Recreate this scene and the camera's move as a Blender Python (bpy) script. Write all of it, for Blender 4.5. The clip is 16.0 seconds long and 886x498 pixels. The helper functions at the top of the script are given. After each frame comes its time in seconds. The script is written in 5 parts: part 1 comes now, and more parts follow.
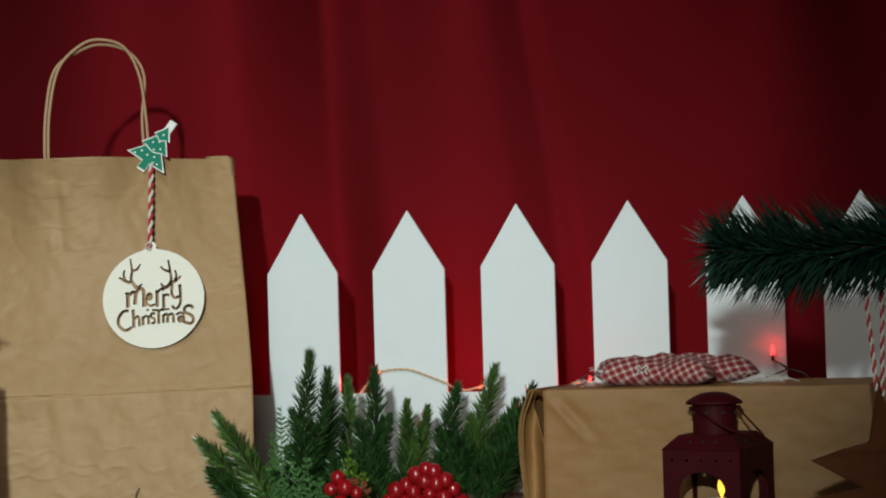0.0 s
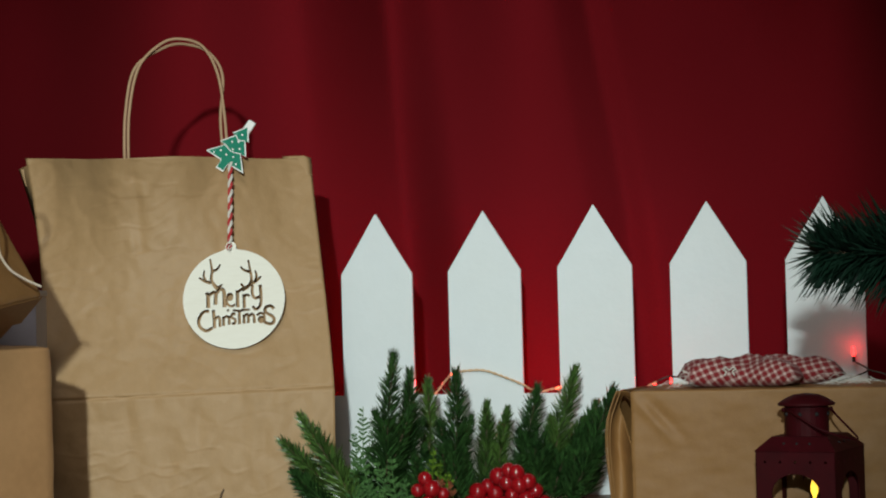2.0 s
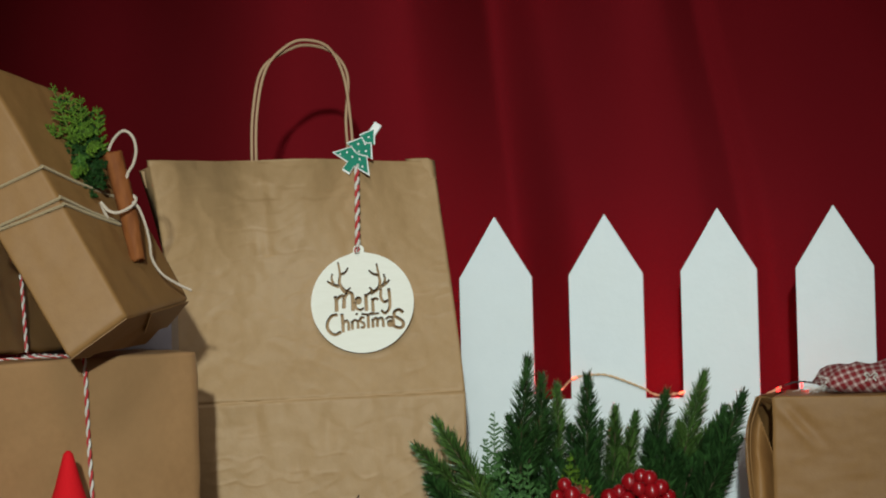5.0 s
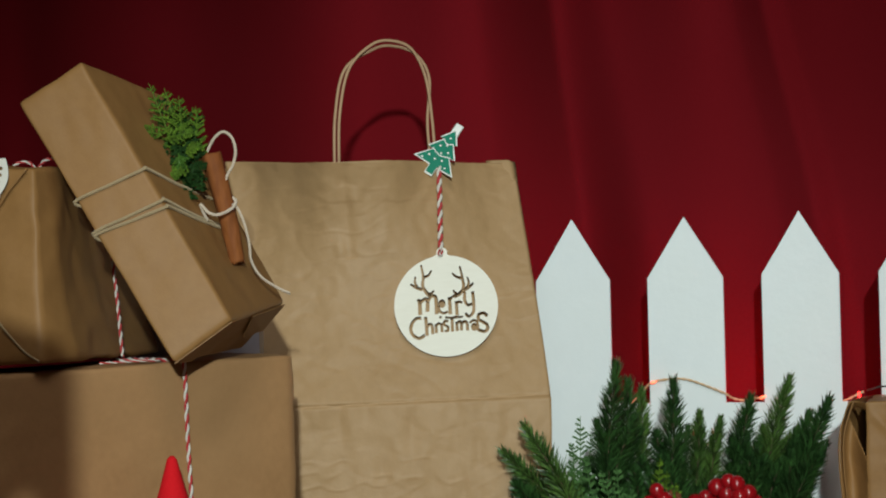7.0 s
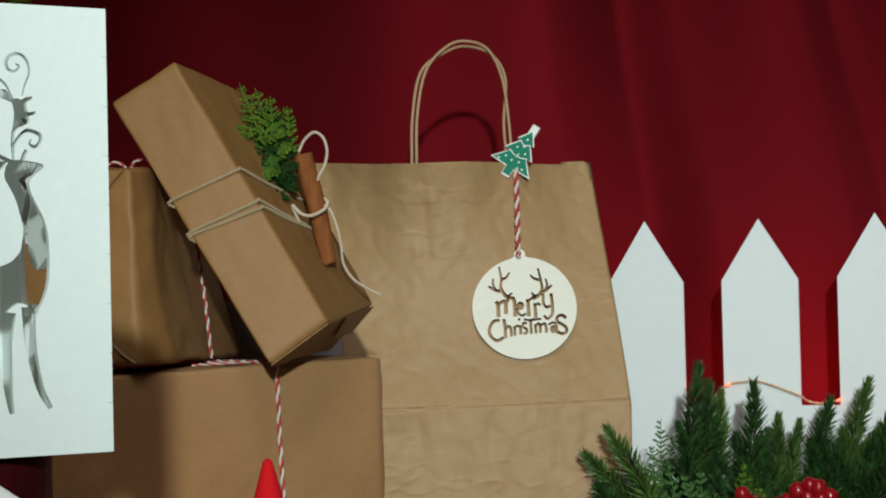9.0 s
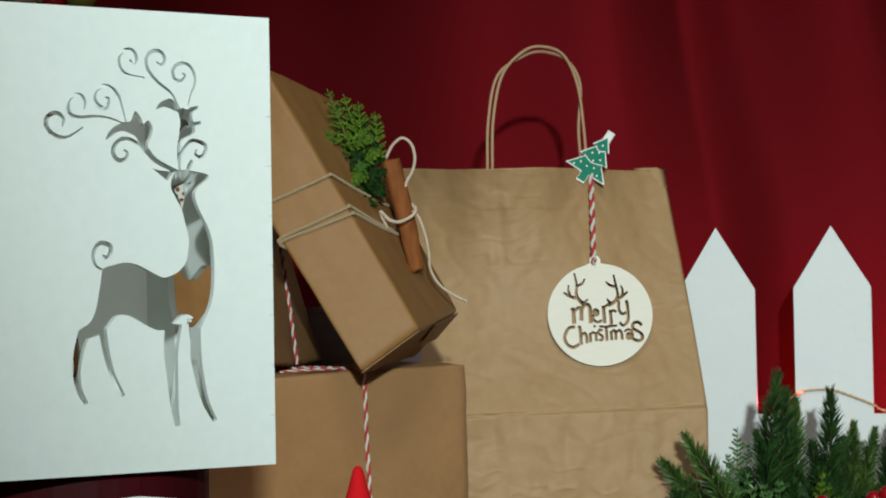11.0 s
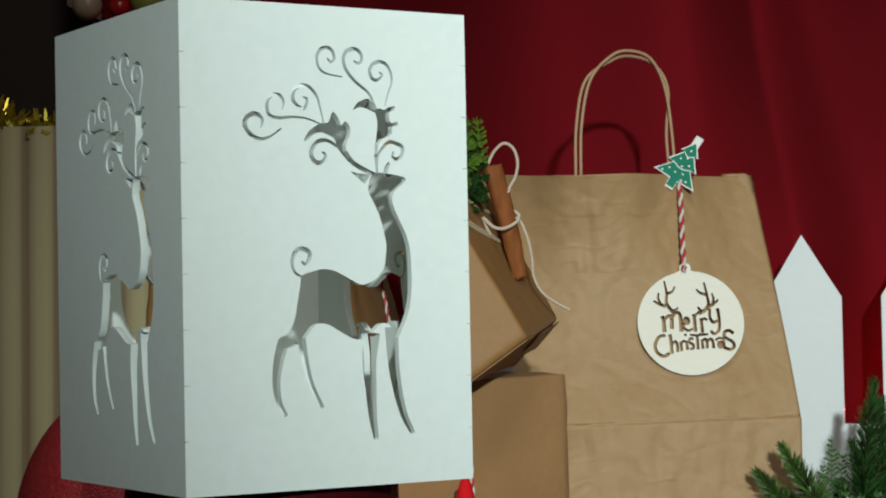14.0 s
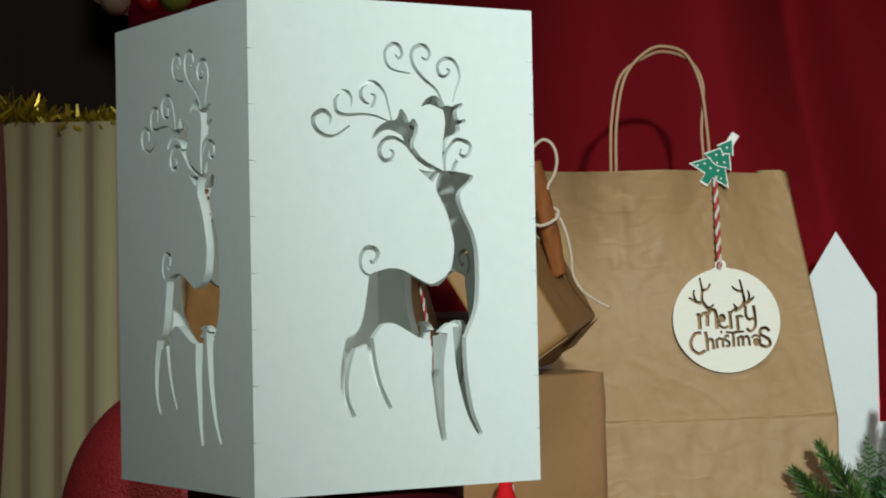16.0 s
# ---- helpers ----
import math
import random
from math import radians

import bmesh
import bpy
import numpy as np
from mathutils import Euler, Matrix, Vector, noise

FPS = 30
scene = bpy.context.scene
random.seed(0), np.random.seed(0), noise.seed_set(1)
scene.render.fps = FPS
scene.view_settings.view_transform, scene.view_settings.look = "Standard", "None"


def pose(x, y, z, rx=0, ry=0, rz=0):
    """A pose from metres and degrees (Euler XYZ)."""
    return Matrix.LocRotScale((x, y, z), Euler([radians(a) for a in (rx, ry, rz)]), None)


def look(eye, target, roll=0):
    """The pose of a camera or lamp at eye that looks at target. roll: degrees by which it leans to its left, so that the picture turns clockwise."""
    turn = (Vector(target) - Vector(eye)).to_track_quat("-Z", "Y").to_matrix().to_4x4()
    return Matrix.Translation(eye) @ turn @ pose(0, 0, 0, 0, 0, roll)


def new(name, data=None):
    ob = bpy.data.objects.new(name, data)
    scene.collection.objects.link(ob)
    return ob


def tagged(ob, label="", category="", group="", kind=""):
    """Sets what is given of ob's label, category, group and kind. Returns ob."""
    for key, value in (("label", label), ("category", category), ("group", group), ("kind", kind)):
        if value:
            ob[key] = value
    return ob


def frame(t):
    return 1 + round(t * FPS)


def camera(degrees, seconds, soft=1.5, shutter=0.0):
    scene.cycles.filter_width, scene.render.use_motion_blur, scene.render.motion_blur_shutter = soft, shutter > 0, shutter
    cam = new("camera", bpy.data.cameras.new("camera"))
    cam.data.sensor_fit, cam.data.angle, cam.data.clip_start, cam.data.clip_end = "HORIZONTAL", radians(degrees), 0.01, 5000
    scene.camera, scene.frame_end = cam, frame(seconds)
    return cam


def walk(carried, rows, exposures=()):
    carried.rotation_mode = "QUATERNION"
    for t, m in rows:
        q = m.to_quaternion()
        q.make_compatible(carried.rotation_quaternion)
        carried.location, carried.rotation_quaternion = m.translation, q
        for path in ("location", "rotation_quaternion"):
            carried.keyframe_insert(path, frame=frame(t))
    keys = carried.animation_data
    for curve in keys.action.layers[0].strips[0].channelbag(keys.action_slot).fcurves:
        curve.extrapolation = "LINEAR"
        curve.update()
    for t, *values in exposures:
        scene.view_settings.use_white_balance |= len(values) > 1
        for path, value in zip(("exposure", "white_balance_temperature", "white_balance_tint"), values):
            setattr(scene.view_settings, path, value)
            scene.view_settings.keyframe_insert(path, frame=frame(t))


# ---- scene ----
cam = camera(24.0, 16.0, soft=2.0)
PATH = [
    (0.0, pose(0.0030, 0.0066, 0.2169, 91.194, 1.623, 0.148)),
    (0.5, pose(-0.0181, 0.0074, 0.2173, 91.201, 1.624, 0.088)),
    (1.0, pose(-0.0387, 0.0097, 0.2177, 91.209, 1.581, 0.102)),
    (1.5, pose(-0.0630, 0.0119, 0.2181, 91.215, 1.568, -0.001)),
    (2.0, pose(-0.0860, 0.0141, 0.2189, 91.220, 1.540, -0.027)),
    (2.5, pose(-0.1049, 0.0178, 0.2194, 91.231, 1.529, 0.007)),
    (3.0, pose(-0.1267, 0.0198, 0.2203, 91.231, 1.504, 0.018)),
    (3.5, pose(-0.1504, 0.0220, 0.2212, 91.237, 1.453, -0.033)),
    (4.0, pose(-0.1786, 0.0257, 0.2222, 91.240, 1.412, -0.156)),
    (6.5, pose(-0.2958, 0.0469, 0.2304, 91.198, 1.392, -0.502)),
    (7.0, pose(-0.3229, 0.0536, 0.2302, 91.253, 1.317, -0.640)),
    (7.5, pose(-0.3422, 0.0580, 0.2296, 91.307, 1.334, -0.608)),
    (8.0, pose(-0.3612, 0.0612, 0.2294, 91.336, 1.304, -0.582)),
    (8.5, pose(-0.3778, 0.0639, 0.2292, 91.366, 1.296, -0.546)),
    (9.0, pose(-0.3988, 0.0677, 0.2291, 91.391, 1.326, -0.600)),
    (11.5, pose(-0.4763, 0.0800, 0.2360, 91.462, 1.020, -0.256)),
    (12.0, pose(-0.4919, 0.0870, 0.2361, 91.511, 1.060, -0.253)),
    (12.5, pose(-0.5065, 0.0935, 0.2362, 91.556, 1.090, -0.291)),
    (13.0, pose(-0.5175, 0.0980, 0.2360, 91.604, 1.120, -0.170)),
    (13.5, pose(-0.5272, 0.1030, 0.2360, 91.629, 1.120, -0.072)),
    (14.0, pose(-0.5385, 0.1075, 0.2361, 91.681, 1.130, -0.057)),
    (14.5, pose(-0.5460, 0.1110, 0.2368, 91.643, 1.120, 0.016)),
    (15.0, pose(-0.5524, 0.1140, 0.2367, 91.679, 1.120, 0.083)),
    (15.5, pose(-0.5575, 0.1160, 0.2372, 91.647, 1.100, 0.137)),
    (16.0, pose(-0.5599, 0.1170, 0.2381, 91.557, 1.080, 0.276)),
]
walk(cam, PATH)

# ---- world, lights ----
world = bpy.data.worlds.new("world")
scene.world = world
world.use_nodes = True
world.node_tree.nodes["Background"].inputs[0].default_value = (0.55, 0.6, 0.62, 1)
world.node_tree.nodes["Background"].inputs[1].default_value = 0.012

key = bpy.data.lights.new("studio_lamp", "SPOT")
key.energy, key.color = 396.0, (0.89, 1.0, 0.945)
key.spot_size, key.spot_blend, key.shadow_soft_size = radians(25.0), 1.0, 0.038
key_ob = new("studio_lamp", key)
key_ob.matrix_world = look((-0.30, -1.6, 0.88), (-0.245, 2.2, 0.146))

# added fill: an unseen disk that lifts the shade and the lantern's inside
fill_light = bpy.data.lights.new("fill_lamp", "AREA")
fill_light.energy, fill_light.color, fill_light.shape, fill_light.size = 11.2, (0.98, 0.95, 0.86), "DISK", 0.7
fill_ob = new("fill_lamp", fill_light)
fill_ob.matrix_world = look((-0.36, 0.25, 1.75), (-0.34, 1.7, 0.2))


# ---- materials ----
def material(name, base, rough=0.6, second=None, scale=60.0, amount=0.5, bump=0.0, bump_scale=200.0, metal=0.0,
             sheen=0.0, coat=0.0, broad=None, broad_scale=7.0, stretch=(1, 1, 1), island=0.0, spec=0.5, crumple=0.0, crumple_scale=16.0):
    """A surface with grain at one scale, wear or stains at a broader one and fine relief."""
    m = bpy.data.materials.new(name)
    m.use_nodes = True
    nt = m.node_tree
    b = nt.nodes["Principled BSDF"]
    b.inputs["Roughness"].default_value, b.inputs["Metallic"].default_value = rough, metal
    b.inputs["Sheen Weight"].default_value, b.inputs["Coat Weight"].default_value = sheen, coat
    b.inputs["Specular IOR Level"].default_value = spec
    tc = nt.nodes.new("ShaderNodeTexCoord")
    mp = nt.nodes.new("ShaderNodeMapping")
    mp.inputs["Scale"].default_value = stretch
    nt.links.new(tc.outputs["Object"], mp.inputs["Vector"])

    def grain(s, detail=6.0):
        n = nt.nodes.new("ShaderNodeTexNoise")
        n.inputs["Scale"].default_value, n.inputs["Detail"].default_value = s, detail
        nt.links.new(mp.outputs["Vector"], n.inputs["Vector"])
        return n

    def mix(a, c2, fac, strength):
        ramp = nt.nodes.new("ShaderNodeMapRange")
        ramp.inputs["From Min"].default_value, ramp.inputs["From Max"].default_value = 0.3, 0.7
        ramp.inputs["To Max"].default_value = strength
        nt.links.new(fac, ramp.inputs["Value"])
        mx = nt.nodes.new("ShaderNodeMix")
        mx.data_type = "RGBA"
        if a is None:
            mx.inputs["A"].default_value = (*base, 1)
        else:
            nt.links.new(a, mx.inputs["A"])
        mx.inputs["B"].default_value = (*c2, 1)
        nt.links.new(ramp.outputs["Result"], mx.inputs["Factor"])
        return mx.outputs["Result"]

    second = second or tuple(c * 0.8 for c in base)
    colour = mix(None, second, grain(scale).outputs["Fac"], amount)
    if broad:
        colour = mix(colour, broad, grain(broad_scale, 3.0).outputs["Fac"], 0.55)
    if island:
        geo = nt.nodes.new("ShaderNodeNewGeometry")
        hsv = nt.nodes.new("ShaderNodeHueSaturation")
        mr = nt.nodes.new("ShaderNodeMapRange")
        mr.inputs["To Min"].default_value, mr.inputs["To Max"].default_value = 1 - island, 1 + island
        nt.links.new(geo.outputs["Random Per Island"], mr.inputs["Value"])
        nt.links.new(mr.outputs["Result"], hsv.inputs["Value"])
        nt.links.new(colour, hsv.inputs["Color"])
        colour = hsv.outputs["Color"]
    nt.links.new(colour, b.inputs["Base Color"])
    if bump:
        bp = nt.nodes.new("ShaderNodeBump")
        bp.inputs["Strength"].default_value, bp.inputs["Distance"].default_value = bump, 0.001
        nt.links.new(grain(bump_scale).outputs["Fac"], bp.inputs["Height"])
        nt.links.new(bp.outputs["Normal"], b.inputs["Normal"])
        if crumple:
            # faint straight folds between flat facets, over gentle dents
            soft = grain(crumple_scale * 1.4, 4.0)
            fold = nt.nodes.new("ShaderNodeTexVoronoi")
            fold.feature = "DISTANCE_TO_EDGE"
            fold.inputs["Scale"].default_value = crumple_scale
            nt.links.new(mp.outputs["Vector"], fold.inputs["Vector"])
            line = nt.nodes.new("ShaderNodeMapRange")
            line.inputs["From Max"].default_value, line.inputs["To Max"].default_value = 0.30, 0.22
            line.interpolation_type = "SMOOTHSTEP"
            nt.links.new(fold.outputs["Distance"], line.inputs["Value"])
            both = nt.nodes.new("ShaderNodeMath")
            nt.links.new(line.outputs["Result"], both.inputs[0])
            nt.links.new(soft.outputs["Fac"], both.inputs[1])
            b2 = nt.nodes.new("ShaderNodeBump")
            b2.inputs["Strength"].default_value, b2.inputs["Distance"].default_value = crumple, 0.004
            nt.links.new(both.outputs[0], b2.inputs["Height"])
            nt.links.new(bp.outputs["Normal"], b2.inputs["Normal"])
            nt.links.new(b2.outputs["Normal"], b.inputs["Normal"])
    return m


def glow(name, base, strength):
    m = material(name, base, 0.3)
    b = m.node_tree.nodes["Principled BSDF"]
    b.inputs["Emission Color"].default_value, b.inputs["Emission Strength"].default_value = (*base, 1), strength
    return m


def stripes(name, bands, pitch):
    """Vertical bands of colour across the cloth or paper, by object x."""
    m = material(name, bands[0], 0.7, bump=0.3, bump_scale=250)
    nt = m.node_tree
    tc = nt.nodes.new("ShaderNodeTexCoord")
    sep = nt.nodes.new("ShaderNodeSeparateXYZ")
    nt.links.new(tc.outputs["Object"], sep.inputs["Vector"])
    md = nt.nodes.new("ShaderNodeMath")
    md.operation = "MULTIPLY"
    md.inputs[1].default_value = 1 / pitch
    nt.links.new(sep.outputs["X"], md.inputs[0])
    fr = nt.nodes.new("ShaderNodeMath")
    fr.operation = "FRACT"
    nt.links.new(md.outputs[0], fr.inputs[0])
    ramp = nt.nodes.new("ShaderNodeValToRGB")
    ramp.color_ramp.interpolation = "EASE"
    ramp.color_ramp.elements[0].color, ramp.color_ramp.elements[1].color = (*bands[0], 1), (*bands[-1], 1)
    for i, c in enumerate(bands[1:-1], 1):
        ramp.color_ramp.elements.new(i / (len(bands) - 1)).color = (*c, 1)
    nt.links.new(fr.outputs[0], ramp.inputs["Fac"])
    nt.links.new(ramp.outputs["Color"], nt.nodes["Principled BSDF"].inputs["Base Color"])
    return m


def gingham(name, red, white, pitch):
    """Woven checks: red and white bands crossing, with the mixed tone between."""
    m = material(name, red, 0.85, sheen=0.05, bump=0.4, bump_scale=900)
    nt = m.node_tree
    tc = nt.nodes.new("ShaderNodeTexCoord")
    mp = nt.nodes.new("ShaderNodeMapping")
    mp.inputs["Rotation"].default_value = (0.5, 0.35, 0.5)
    nt.links.new(tc.outputs["Object"], mp.inputs["Vector"])
    sep = nt.nodes.new("ShaderNodeSeparateXYZ")
    nt.links.new(mp.outputs["Vector"], sep.inputs["Vector"])
    bands = []
    for axis in ("X", "Z"):
        md = nt.nodes.new("ShaderNodeMath")
        md.operation = "MULTIPLY"
        md.inputs[1].default_value = 1 / pitch
        nt.links.new(sep.outputs[axis], md.inputs[0])
        fr = nt.nodes.new("ShaderNodeMath")
        fr.operation = "FRACT"
        nt.links.new(md.outputs[0], fr.inputs[0])
        gt = nt.nodes.new("ShaderNodeMath")
        gt.operation = "GREATER_THAN"
        gt.inputs[1].default_value = 0.38
        nt.links.new(fr.outputs[0], gt.inputs[0])
        bands.append(gt)
    add = nt.nodes.new("ShaderNodeMath")
    add.operation = "MULTIPLY_ADD"
    nt.links.new(bands[0].outputs[0], add.inputs[0])
    add.inputs[1].default_value = 0.66
    half = nt.nodes.new("ShaderNodeMath")
    half.operation = "MULTIPLY"
    half.inputs[1].default_value = 0.66
    add.use_clamp = True
    nt.links.new(bands[1].outputs[0], half.inputs[0])
    nt.links.new(half.outputs[0], add.inputs[2])
    mx = nt.nodes.new("ShaderNodeMix")
    mx.data_type = "RGBA"
    mx.inputs["A"].default_value, mx.inputs["B"].default_value = (*white, 1), (*red, 1)
    nt.links.new(add.outputs[0], mx.inputs["Factor"])
    nt.links.new(mx.outputs["Result"], nt.nodes["Principled BSDF"].inputs["Base Color"])
    return m


KRAFT = material("kraft_paper", (0.272, 0.139, 0.047), 0.55, (0.232, 0.116, 0.038), 140, 0.8, 0.15, 500, broad=(0.266, 0.138, 0.048), broad_scale=6, crumple=0.12, crumple_scale=13, spec=0.3)
KRAFT_PALE = material("pale_kraft_paper", (0.370, 0.200, 0.088), 0.5, (0.314, 0.167, 0.072), 140, 0.8, 0.15, 500, broad=(0.388, 0.220, 0.103), broad_scale=9, crumple=0.2, crumple_scale=13)
BAGPAPER = material("bag_paper", (0.388, 0.240, 0.114), 0.6, (0.340, 0.207, 0.096), 150, 0.7, 0.2, 400, broad=(0.41, 0.256, 0.125), broad_scale=14, stretch=(1, 1, 0.8), crumple=0.28, crumple_scale=26)
PAPERCORD = material("paper_cord", (0.47, 0.30, 0.18), 0.7, (0.38, 0.23, 0.13), 400, 0.6, 0.5, 600)
WHITE = material("white_paint", (0.750, 0.808, 0.840), 0.45, (0.700, 0.758, 0.790), 45, 0.5, 0.25, 130, broad=(0.735, 0.785, 0.795), broad_scale=14)
LANTERN_WHITE = material("lantern_white_paint", (0.616, 0.686, 0.682), 0.55, (0.560, 0.630, 0.626), 190, 0.7, 0.10, 420, broad=(0.596, 0.668, 0.662), broad_scale=24, spec=0.3)
# unpainted inner faces, colour raised to stand in for light inside the lantern
BARE_BOARD_LIFTED = material("bare_board_lifted", (0.84, 0.85, 0.70), 0.8, (0.79, 0.80, 0.65), 120, 0.6, 0.1, 400, broad=(0.82, 0.82, 0.67), broad_scale=15)
LILAC_CARD = material("lilac_card", (0.38, 0.36, 0.42), 0.7, bump=0.15)
BEIGE_SATIN = material("beige_satin", (0.40, 0.31, 0.22), 0.4, bump=0.1)
RED_SATIN = material("red_satin", (0.42, 0.01, 0.015), 0.3, bump=0.1)
LIME_SATIN = material("lime_satin", (0.24, 0.27, 0.05), 0.4, bump=0.1)
CURTAIN = material("red_cloth", (0.175, 0.0052, 0.0105), 0.95, (0.145, 0.0042, 0.0085), 300, 0.5, 0.4, 900, broad=(0.165, 0.0035, 0.0075), broad_scale=4, spec=0.12)
LINING = material("beige_lining", (0.33, 0.26, 0.2), 0.9, bump=0.3)
BURNT = material("burnt_cut_edge", (0.10, 0.055, 0.025), 0.8, (0.06, 0.03, 0.014), 90, 0.6)
PLY = material("laser_cut_plywood", (0.80, 0.78, 0.70), 0.6, (0.74, 0.71, 0.62), 70, 0.5, 0.2, 300, stretch=(1, 1, 5))
TREE_GREEN = material("green_print", (0.003, 0.20, 0.125), 0.6, (0.002, 0.17, 0.105), 150, 0.5, 0.15, 300, spec=0.2)
PAINT_WHITE = material("white_print", (0.82, 0.82, 0.80), 0.5, bump=0.1)
TWINE_RED = material("red_cotton", (0.50, 0.028, 0.03), 0.9, bump=0.5, bump_scale=1500, sheen=0.2)
TWINE_WHITE = material("white_cotton", (0.70, 0.66, 0.60), 0.9, bump=0.5, bump_scale=1500, sheen=0.2)
JUTE = material("natural_string", (0.40, 0.30, 0.17), 0.9, (0.28, 0.20, 0.105), 500, 0.6, 0.6, 1200, sheen=0.2)
CREAM_STRING = material("cream_string", (0.62, 0.52, 0.42), 0.9, (0.50, 0.40, 0.30), 500, 0.6, 0.6, 1200, sheen=0.2)
SPRUCE = material("spruce_needles", (0.034, 0.090, 0.021), 0.36, (0.008, 0.028, 0.009), 40, 0.7, island=0.8, spec=0.6)
SPRUCE_TIP = material("young_needles", (0.088, 0.165, 0.034), 0.34, (0.020, 0.058, 0.015), 40, 0.7, island=0.75, spec=0.6)
CEDAR = material("cedar_leaves", (0.110, 0.190, 0.018), 0.5, (0.030, 0.078, 0.010), 60, 0.6, island=0.7, spec=0.3)
# two darker copies of cedar_leaves: inner shade painted as leaf colour
CEDAR_SHADE = material("shaded_cedar_leaves", (0.018, 0.052, 0.011), 0.45, (0.012, 0.038, 0.009), 60, 0.6, island=0.5, spec=0.3)
CEDAR_HALF_SHADE = material("half_shaded_cedar_leaves", (0.055, 0.130, 0.018), 0.5, (0.028, 0.075, 0.012), 60, 0.6, island=0.4, spec=0.3)
CEDAR_BLUE = material("bluish_cedar_leaves", (0.082, 0.180, 0.052), 0.45, (0.028, 0.080, 0.026), 60, 0.6, island=0.35)
GARLAND = material("garland_needles", (0.010, 0.034, 0.020), 0.4, (0.006, 0.02, 0.014), 40, 0.6, island=0.5)
STEM = material("brown_stem", (0.10, 0.06, 0.035), 0.8, bump=0.4, bump_scale=400)
BERRY = material("red_berry_lacquer", (0.31, 0.005, 0.009), 0.2, (0.20, 0.003, 0.006), 60, 0.6, coat=0.3)
CONE_BROWN = material("russet_sprig", (0.26, 0.08, 0.03), 0.7, (0.18, 0.05, 0.02), 90, 0.6, island=0.4)
CINNAMON = material("cinnamon_bark", (0.245, 0.080, 0.019), 0.75, (0.14, 0.040, 0.010), 70, 0.8, 0.5, 260, broad=(0.21, 0.062, 0.016), broad_scale=40, stretch=(3, 3, 0.7), spec=0.25)
FELT_RED = material("red_felt", (0.60, 0.008, 0.014), 0.85, (0.52, 0.006, 0.011), 400, 0.5, 0.3, 1200, spec=0.15)
TIN_RED = material("dark_red_enamel", (0.052, 0.0024, 0.0052), 0.6, (0.027, 0.002, 0.0038), 60, 0.6, 0.2, 150, broad=(0.033, 0.003, 0.0042), broad_scale=30, spec=0.12)
# black that paints the dark inside of holes
DARK_HOLE = material("hole_shade_black", (0.01, 0.009, 0.009), 0.8)
WAX = material("candle_wax", (0.75, 0.70, 0.58), 0.5)
FLAME = glow("flame_light", (1.0, 0.62, 0.06), 1.6)
LED_RED = glow("red_led_light", (1.0, 0.022, 0.020), 7.0)
LED_WARM = glow("orange_led_light", (1.0, 0.13, 0.06), 4.0)
CABLE = material("copper_cable", (0.70, 0.47, 0.28), 0.35, bump=0.2)
DARK_CABLE = material("dark_cable", (0.05, 0.03, 0.025), 0.5)
CHECK = gingham("red_gingham", (0.20, 0.005, 0.009), (0.55, 0.41, 0.38), 0.0066)
LACE = material("white_lace", (0.74, 0.72, 0.66), 0.8, bump=0.5, bump_scale=900)
STAR_WOOD = material("brown_star", (0.085, 0.026, 0.009), 0.7, (0.060, 0.018, 0.007), 70, 0.6, 0.3, 250, spec=0.12)
STRIPE_BAG = stripes("striped_cloth", [(0.44, 0.39, 0.22), (0.46, 0.41, 0.23), (0.42, 0.36, 0.20), (0.26, 0.19, 0.11), (0.22, 0.155, 0.09), (0.34, 0.28, 0.16), (0.42, 0.36, 0.20), (0.44, 0.39, 0.22)], 0.0325)
DULL_RED = material("dull_red_cloth", (0.17, 0.055, 0.042), 0.8, bump=0.3, bump_scale=300)
TINSEL = material("gold_tinsel", (0.50, 0.38, 0.03), 0.3, (0.38, 0.27, 0.02), 60, 0.5, metal=0.5, island=0.4)
GLITTER = material("red_glitter", (0.30, 0.012, 0.02), 0.45, (0.42, 0.05, 0.05), 420, 0.7, 0.9, 700, metal=0.25)
CERAMIC = material("white_ceramic", (0.80, 0.80, 0.80), 0.25, bump=0.05)
TABLE_WOOD = material("table_wood", (0.16, 0.09, 0.05), 0.5, (0.11, 0.06, 0.03), 12, 0.6, 0.3, 60, stretch=(0.3, 4, 4))
PLASTER = material("wall_plaster", (0.36, 0.35, 0.33), 0.9, bump=0.2, bump_scale=90)
DARK_WALL = material("dark_panelling", (0.034, 0.019, 0.016), 0.7, (0.022, 0.012, 0.010), 8, 0.6, 0.2, 60, stretch=(4, 4, 0.4))
FLOOR_WOOD = material("floor_wood", (0.20, 0.13, 0.08), 0.5, (0.14, 0.09, 0.05), 10, 0.6, 0.2, 50, stretch=(0.3, 4, 4))


# ---- mesh helpers ----
def mesh_of(name, bm, mat, smooth=False):
    bmesh.ops.recalc_face_normals(bm, faces=bm.faces)
    me = bpy.data.meshes.new(name)
    bm.to_mesh(me)
    bm.free()
    me.materials.append(mat)
    if smooth:
        me.shade_smooth()
    return me


def structure(name, bm, mat, label, category):
    return tagged(new(name, mesh_of(name, bm, mat)), label, category, kind="structure")


def thing(name, base, label, category, group=""):
    """An Empty at the thing's base; its parts are built in world places."""
    ob = new(name)
    ob.location = base
    return tagged(ob, label, category, group)


def part(name, bm, mat, parent, label="", smooth=False, kind=""):
    ob = new(name, mesh_of(name, bm, mat, smooth))
    ob.parent = parent
    base = parent
    while base.parent:
        base = base.parent
    ob.matrix_parent_inverse = Matrix.Translation(-base.location) if parent is base else Matrix.Identity(4)
    return tagged(ob, label, kind=kind)


